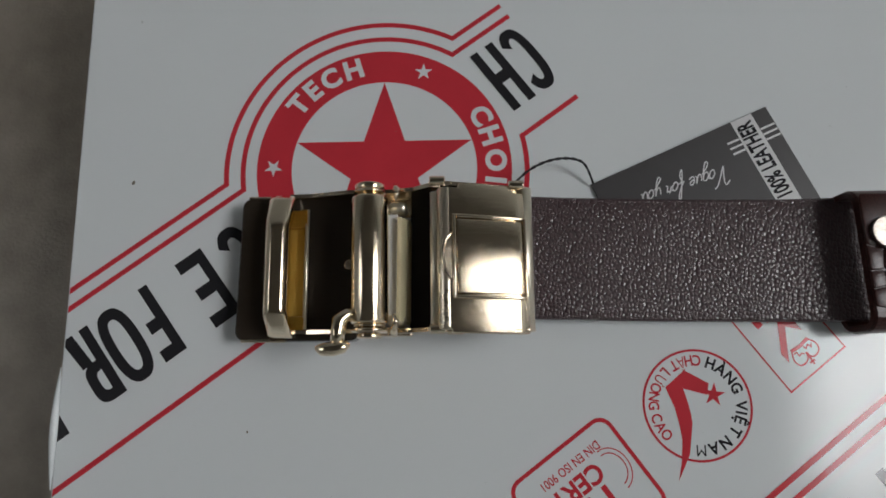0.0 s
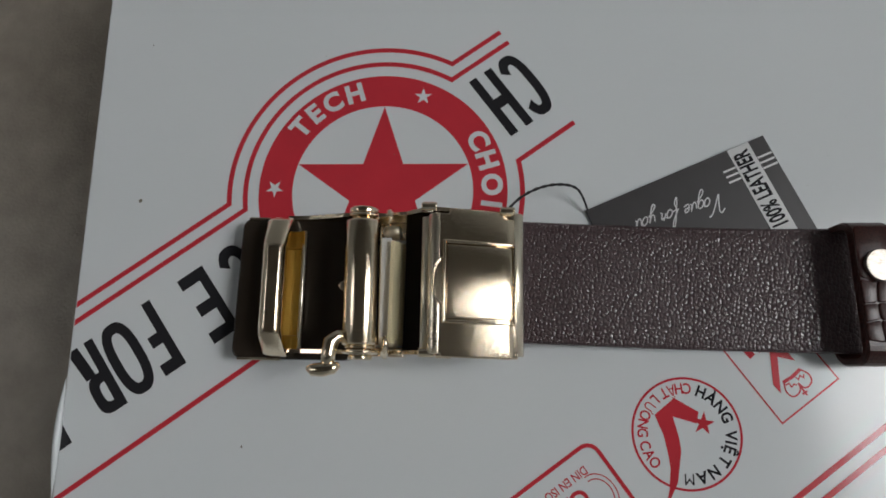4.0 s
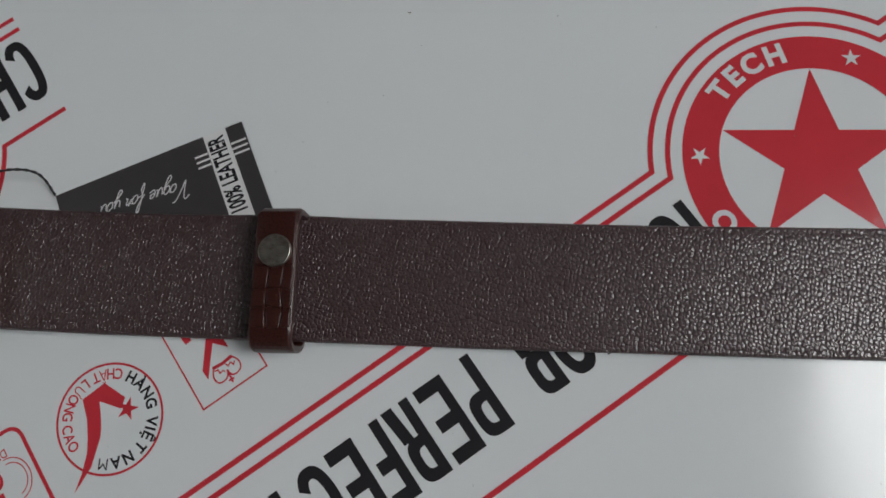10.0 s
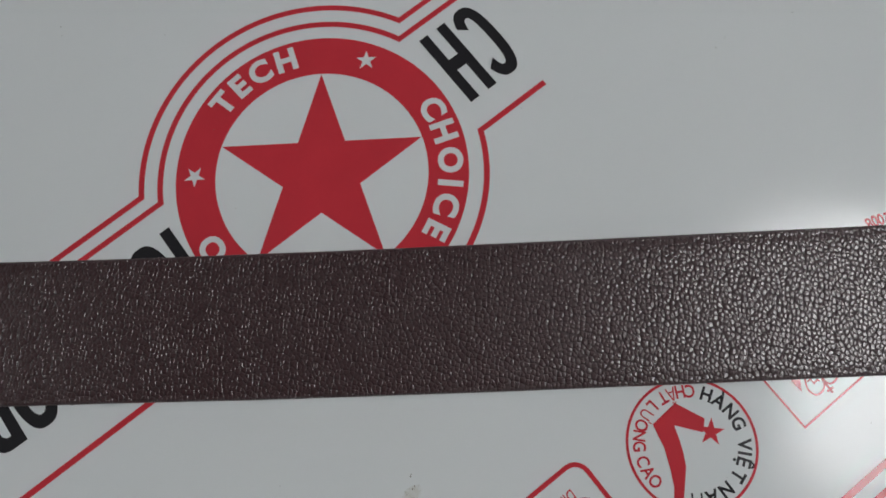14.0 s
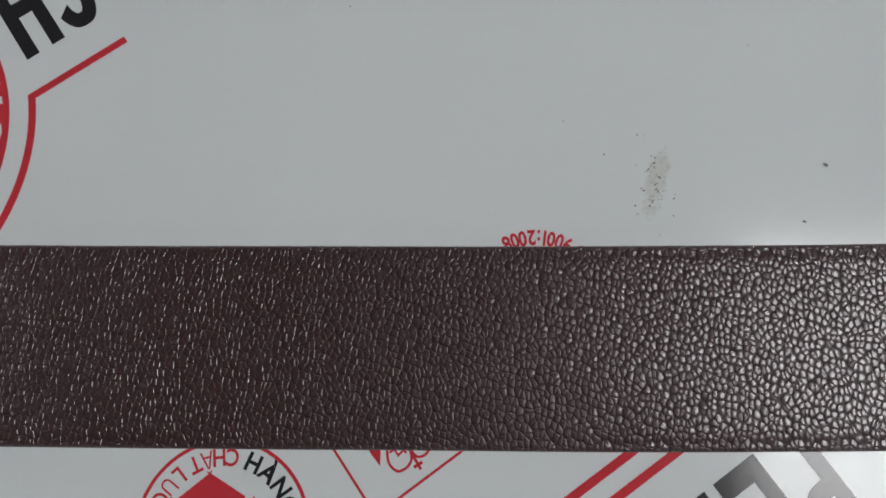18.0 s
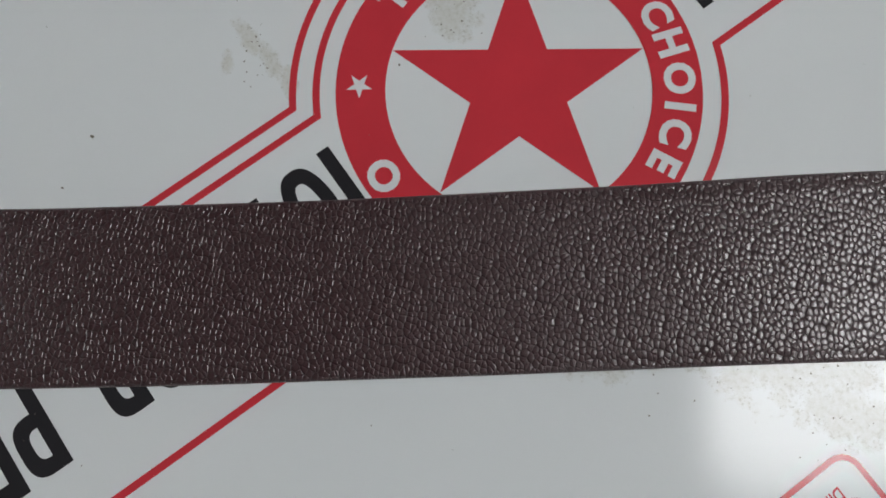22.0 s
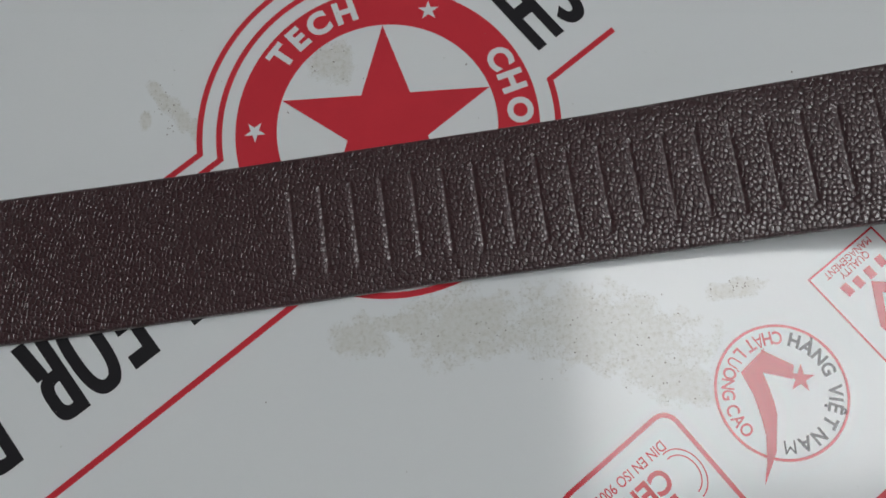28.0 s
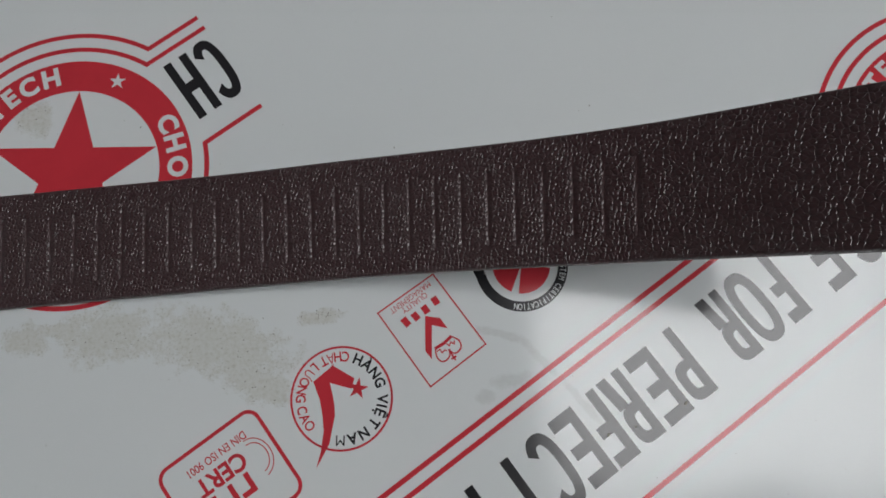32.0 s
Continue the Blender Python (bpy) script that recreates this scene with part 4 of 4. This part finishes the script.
for s, y in ((1, 16.6), (-1, -17.6)):
    bm = bmesh.new()
    f = bm.faces.new([bm.verts.new((0.001 * x, 0.001 * y, 0.001 * z)) for x, z in ((-26, 5.0), (-5.5, 5.0), (-5.5, 15.0), (-26, 20.2))])
    r = bmesh.ops.extrude_face_region(bm, geom=[f])
    bmesh.ops.translate(bm, vec=(0, 0.001, 0), verts=[g for g in r["geom"] if isinstance(g, bmesh.types.BMVert)])
    gold("clamp_side", bm, GOLD, "")
bm = bmesh.new()
f = bm.faces.new([bm.verts.new((0.001 * x, 0, 0.001 * z)) for x, z in ((-6.2, 15.4), *[(-5.4 + 2.4 * math.cos(radians(q)), 13.1 + 2.4 * math.sin(radians(q))) for q in range(90, -1, -10)], (-6.2, 5.0), (-7.2, 5.0), (-6.6, 13.0))])
r = bmesh.ops.extrude_face_region(bm, geom=[f])
bmesh.ops.translate(bm, vec=(0, 0.0358, 0), verts=[g for g in r["geom"] if isinstance(g, bmesh.types.BMVert)])
bmesh.ops.translate(bm, vec=(0, -0.0184, 0), verts=bm.verts)
gold("flange", bm, GOLD_MATTE, "pale polished gold lip where the strap enters", True)
for x, y, z in ((-26.8, 17.6, 20.2), (-26.6, -18.2, 20.0), (-7.2, 17.6, 16.4), (-6.6, -18.2, 16.0), (-10.4, -18.3, 16.6), (-22.6, -18.4, 19.4)):
    gold("pin", rod(mm(x - 1.9, y, z), mm(x + 1.9, y, z), 0.0011, 14, 0.0003), GOLD_BRIGHT, "", True)
gold("stud", rod(mm(-50.0, -0.6, 4.8), mm(-50.0, -0.6, 6.4), 0.0013, 18, 0.0004), GOLD, "", True)

# ---- the swing tag and its thread ----
TAG_TURN = 22.3
tag = thing("swing_tag", (0.1350, 0.0052, 0.0), "black cardboard swing tag with white print, half under the belt", "tag", turn=TAG_TURN)
part("card", box(-0.0565, 0.0, -0.0380, 0.0, 0.0003, 0.0009, 0.0001, 1), CARD, tag, "glossy black card")
pr = Print()
pr.poly([(-0.0118, -0.0379), (-0.0050, -0.0379), (-0.0050, -0.0001), (-0.0118, -0.0001)])
linked("band", pr.mesh("band", CARD_WHITE), tag, Matrix.Translation((0, 0, 0.00098)), "white cross band")
for i in range(3):
    y = -0.0055 - 0.0017 * i
    for a, b in ((-0.0158, -0.0119), (-0.0049, -0.0003)):
        pr = Print()
        pr.poly([(a, y - 0.0003), (b, y - 0.0003), (b, y + 0.0003), (a, y + 0.0003)])
        linked("stripe", pr.mesh("stripe", CARD_WHITE), tag, Matrix.Translation((0, 0, 0.00098)))
linked("leather_line", text_mesh("leather_line", "100% LEATHER", 0.0066, BLACK, 0.032, 0.56), tag, pose(-0.0084, -0.0139, 0.00106, 0, 0, 90))


# pen strokes of a slanted script: advance and strokes for each letter, x-height 1
O_BOW = ((0.75, 0.9), (0.4, 1.0), (0.08, 0.55), (0.25, 0.04), (0.6, 0.12), (0.8, 0.6), (0.62, 0.97), (0.95, 0.8))
U_BOW = ((0.05, 0.9), (0.12, 0.3), (0.3, 0.02), (0.55, 0.2), (0.72, 0.95), (0.72, 0.3), (0.95, 0.1))
SCRIPT = {"V": (1.5, (((-0.5, 1.9), (-0.1, 2.3), (0.2, 2.0), (0.35, 0.9), (0.42, 0.0), (0.8, 1.2), (1.2, 2.2), (1.6, 2.4)),)), "o": (0.85, (O_BOW,)), "u": (0.95, (U_BOW,)),
          "g": (0.95, (O_BOW[:6], ((0.78, 0.9), (0.74, -0.4), (0.5, -1.2), (0.2, -1.1), (0.3, -0.6), (0.95, 0.15)))),
          "e": (0.85, (((0.1, 0.45), (0.6, 0.6), (0.62, 0.95), (0.3, 0.95), (0.1, 0.5), (0.3, 0.03), (0.85, 0.25)),)),
          "f": (0.75, (((0.0, 0.2), (0.55, 1.4), (0.62, 2.2), (0.4, 2.2), (0.3, 1.2), (0.26, -0.9), (0.4, -1.2), (0.55, -0.5), (0.3, 0.15), (0.75, 0.4)),)),
          "r": (0.8, (((0.1, 0.3), (0.3, 1.05), (0.4, 0.85), (0.65, 0.9), (0.6, 0.25), (0.85, 0.15)),)),
          "y": (0.95, (U_BOW[:5], ((0.72, 0.95), (0.66, -0.4), (0.42, -1.2), (0.12, -1.0), (0.35, -0.5), (0.95, 0.2)))), " ": (0.7, ())}
pr = Print()
pen = 0.0
for ch in "Vogue for you":
    step, lines = SCRIPT[ch]
    for line in lines:
        pr.stroke([((pen + x + 0.42 * y - 6.2) * 0.00222, y * 0.00225) for x, y in (tuple(q) for q in smooth_line(line))], 0.00034)
    pen += step
linked("script_line", pr.mesh("script_line", CARD_WHITE), tag, pose(-0.0330, -0.0094, 0.00098, 0, 0, 174), "slanted white script")


pts = []
A, B = Vector((0.0575, -0.0200, 0.0060)), Vector((0.0832, -0.0162, 0.0016))
ctrl = [A, Vector((0.0645, -0.0135, 0.0070)), Vector((0.0725, -0.0105, 0.0070)), Vector((0.0798, -0.0110, 0.0050)), B]
for i in range(4):
    p0, p1, p2, p3 = ctrl[max(0, i - 1)], ctrl[i], ctrl[i + 1], ctrl[min(4, i + 2)]
    for j in range(10):
        t = j / 10
        pts.append(0.5 * ((2 * p1) + (p2 - p0) * t + (2 * p0 - 5 * p1 + 4 * p2 - p3) * t * t + (3 * p1 - p0 - 3 * p2 + p3) * t ** 3))
pts.append(B)
thread = thing("tag_thread", (0, 0, 0), "thin twisted black thread looped from buckle to tag", "thread")
for ph in (0, math.pi):
    tw = [p + Vector((0, 0.00022 * math.cos(k * 1.1 + ph), 0.00022 * math.sin(k * 1.1 + ph))) for k, p in enumerate(pts)]
    part("strand", tube(tw, 0.00026, 6), THREAD, thread, smooth=True)

# ---- specks of dirt ----
SPECKS = ((-0.0472, 0.0401, 1.3), (-0.0464, -0.0105, 1.8), (-0.0123, -0.0796, 1.2), (0.1777, 0.0439, 1.4), (0.2265, 0.0363, 0.7), (0.1530, -0.0012, 0.5),
          (0.1830, 0.0389, 1.6), (0.1765, 0.0522, 1.2), (0.2270, 0.0337, 0.5), (0.3945, 0.0169, 0.5),
          (0.4411, -0.0141, 0.6), (0.4341, -0.0076, 0.5), (0.4692, 0.0069, 0.5), (0.3972, 0.0195, 0.5), (0.6785, -0.0098, 0.8),
          (0.7688, -0.0004, 0.9), (0.6819, -0.0055, 0.5), (1.2617, 0.0073, 0.7), (1.2018, -0.0041, 0.8), (1.2594, -0.0897, 1.5), (1.2816, -0.0819, 1.8), (1.2672, -0.0877, 1.2), (0.7180, -0.0874, 1.3),
          (1.1248, 0.0051, 1.1), (1.2212, -0.0089, 0.6), (0.3019, -0.0908, 1.0), (1.2530, -0.0700, 0.9))
SPECKS += ((0.5412, -0.0033, 0.9), (1.0812, -0.0033, 0.9), (0.4803, -0.0168, 1.4), (0.4751, -0.0271, 1.1))
rng = random.Random(4)
vs, fs = [], []


def speck(x, y, size, flat=1.0):
    k, n = len(vs), rng.randint(5, 8)
    turn = rng.uniform(0, 6.28)
    for ring, h in ((1.0, 0.00017), (0.5, 0.00017 + 0.12 * size)):
        for i in range(n):
            q = math.tau * i / n
            r = size * ring * rng.uniform(0.55, 1.1)
            a, b = r * math.cos(q), r * flat * math.sin(q)
            vs.append((x + a * math.cos(turn) - b * math.sin(turn), y + a * math.sin(turn) + b * math.cos(turn), h))
    fs.extend((k + i, k + (i + 1) % n, k + n + (i + 1) % n, k + n + i) for i in range(n))
    fs.append(tuple(k + n + i for i in range(n)))


for x, y, d in SPECKS:
    speck(x, y, d * 0.00040, rng.uniform(0.4, 0.9))
for i in range(185):
    speck(rng.uniform(-0.05, 1.42), rng.choice((rng.uniform(-0.02, 0.06), rng.uniform(-0.11, -0.068))), rng.uniform(0.00006, 0.00017))
SOILED = ((0.580, -0.060, 0.010, 0.006, 20), (0.612, -0.063, 0.018, 0.008, 30), (0.622, -0.074, 0.010, 0.004, 12), (0.640, -0.054, 0.007, 0.002, 22), (0.512, 0.001, 0.003, 0.007, 26), (0.552, 0.009, 0.005, 0.006, 12))
for cx, cy, rx, ry, n in SOILED + tuple((x + 2 * TILE, *rest) for x, *rest in SOILED) + ((0.450, -0.020, 0.003, 0.008, 46), (0.313, -0.086, 0.004, 0.005, 14)):
    for i in range(n):
        speck(rng.gauss(cx, rx * 0.55), rng.gauss(cy, ry * 0.55), rng.uniform(0.00008, 0.00024))
specks_mesh = mesh_of("dirt_specks", vs, fs, DIRT)
tagged(new("dirt_specks", specks_mesh), label="scattered small dark dirt specks on the white film", category="dirt", kind="stuff")
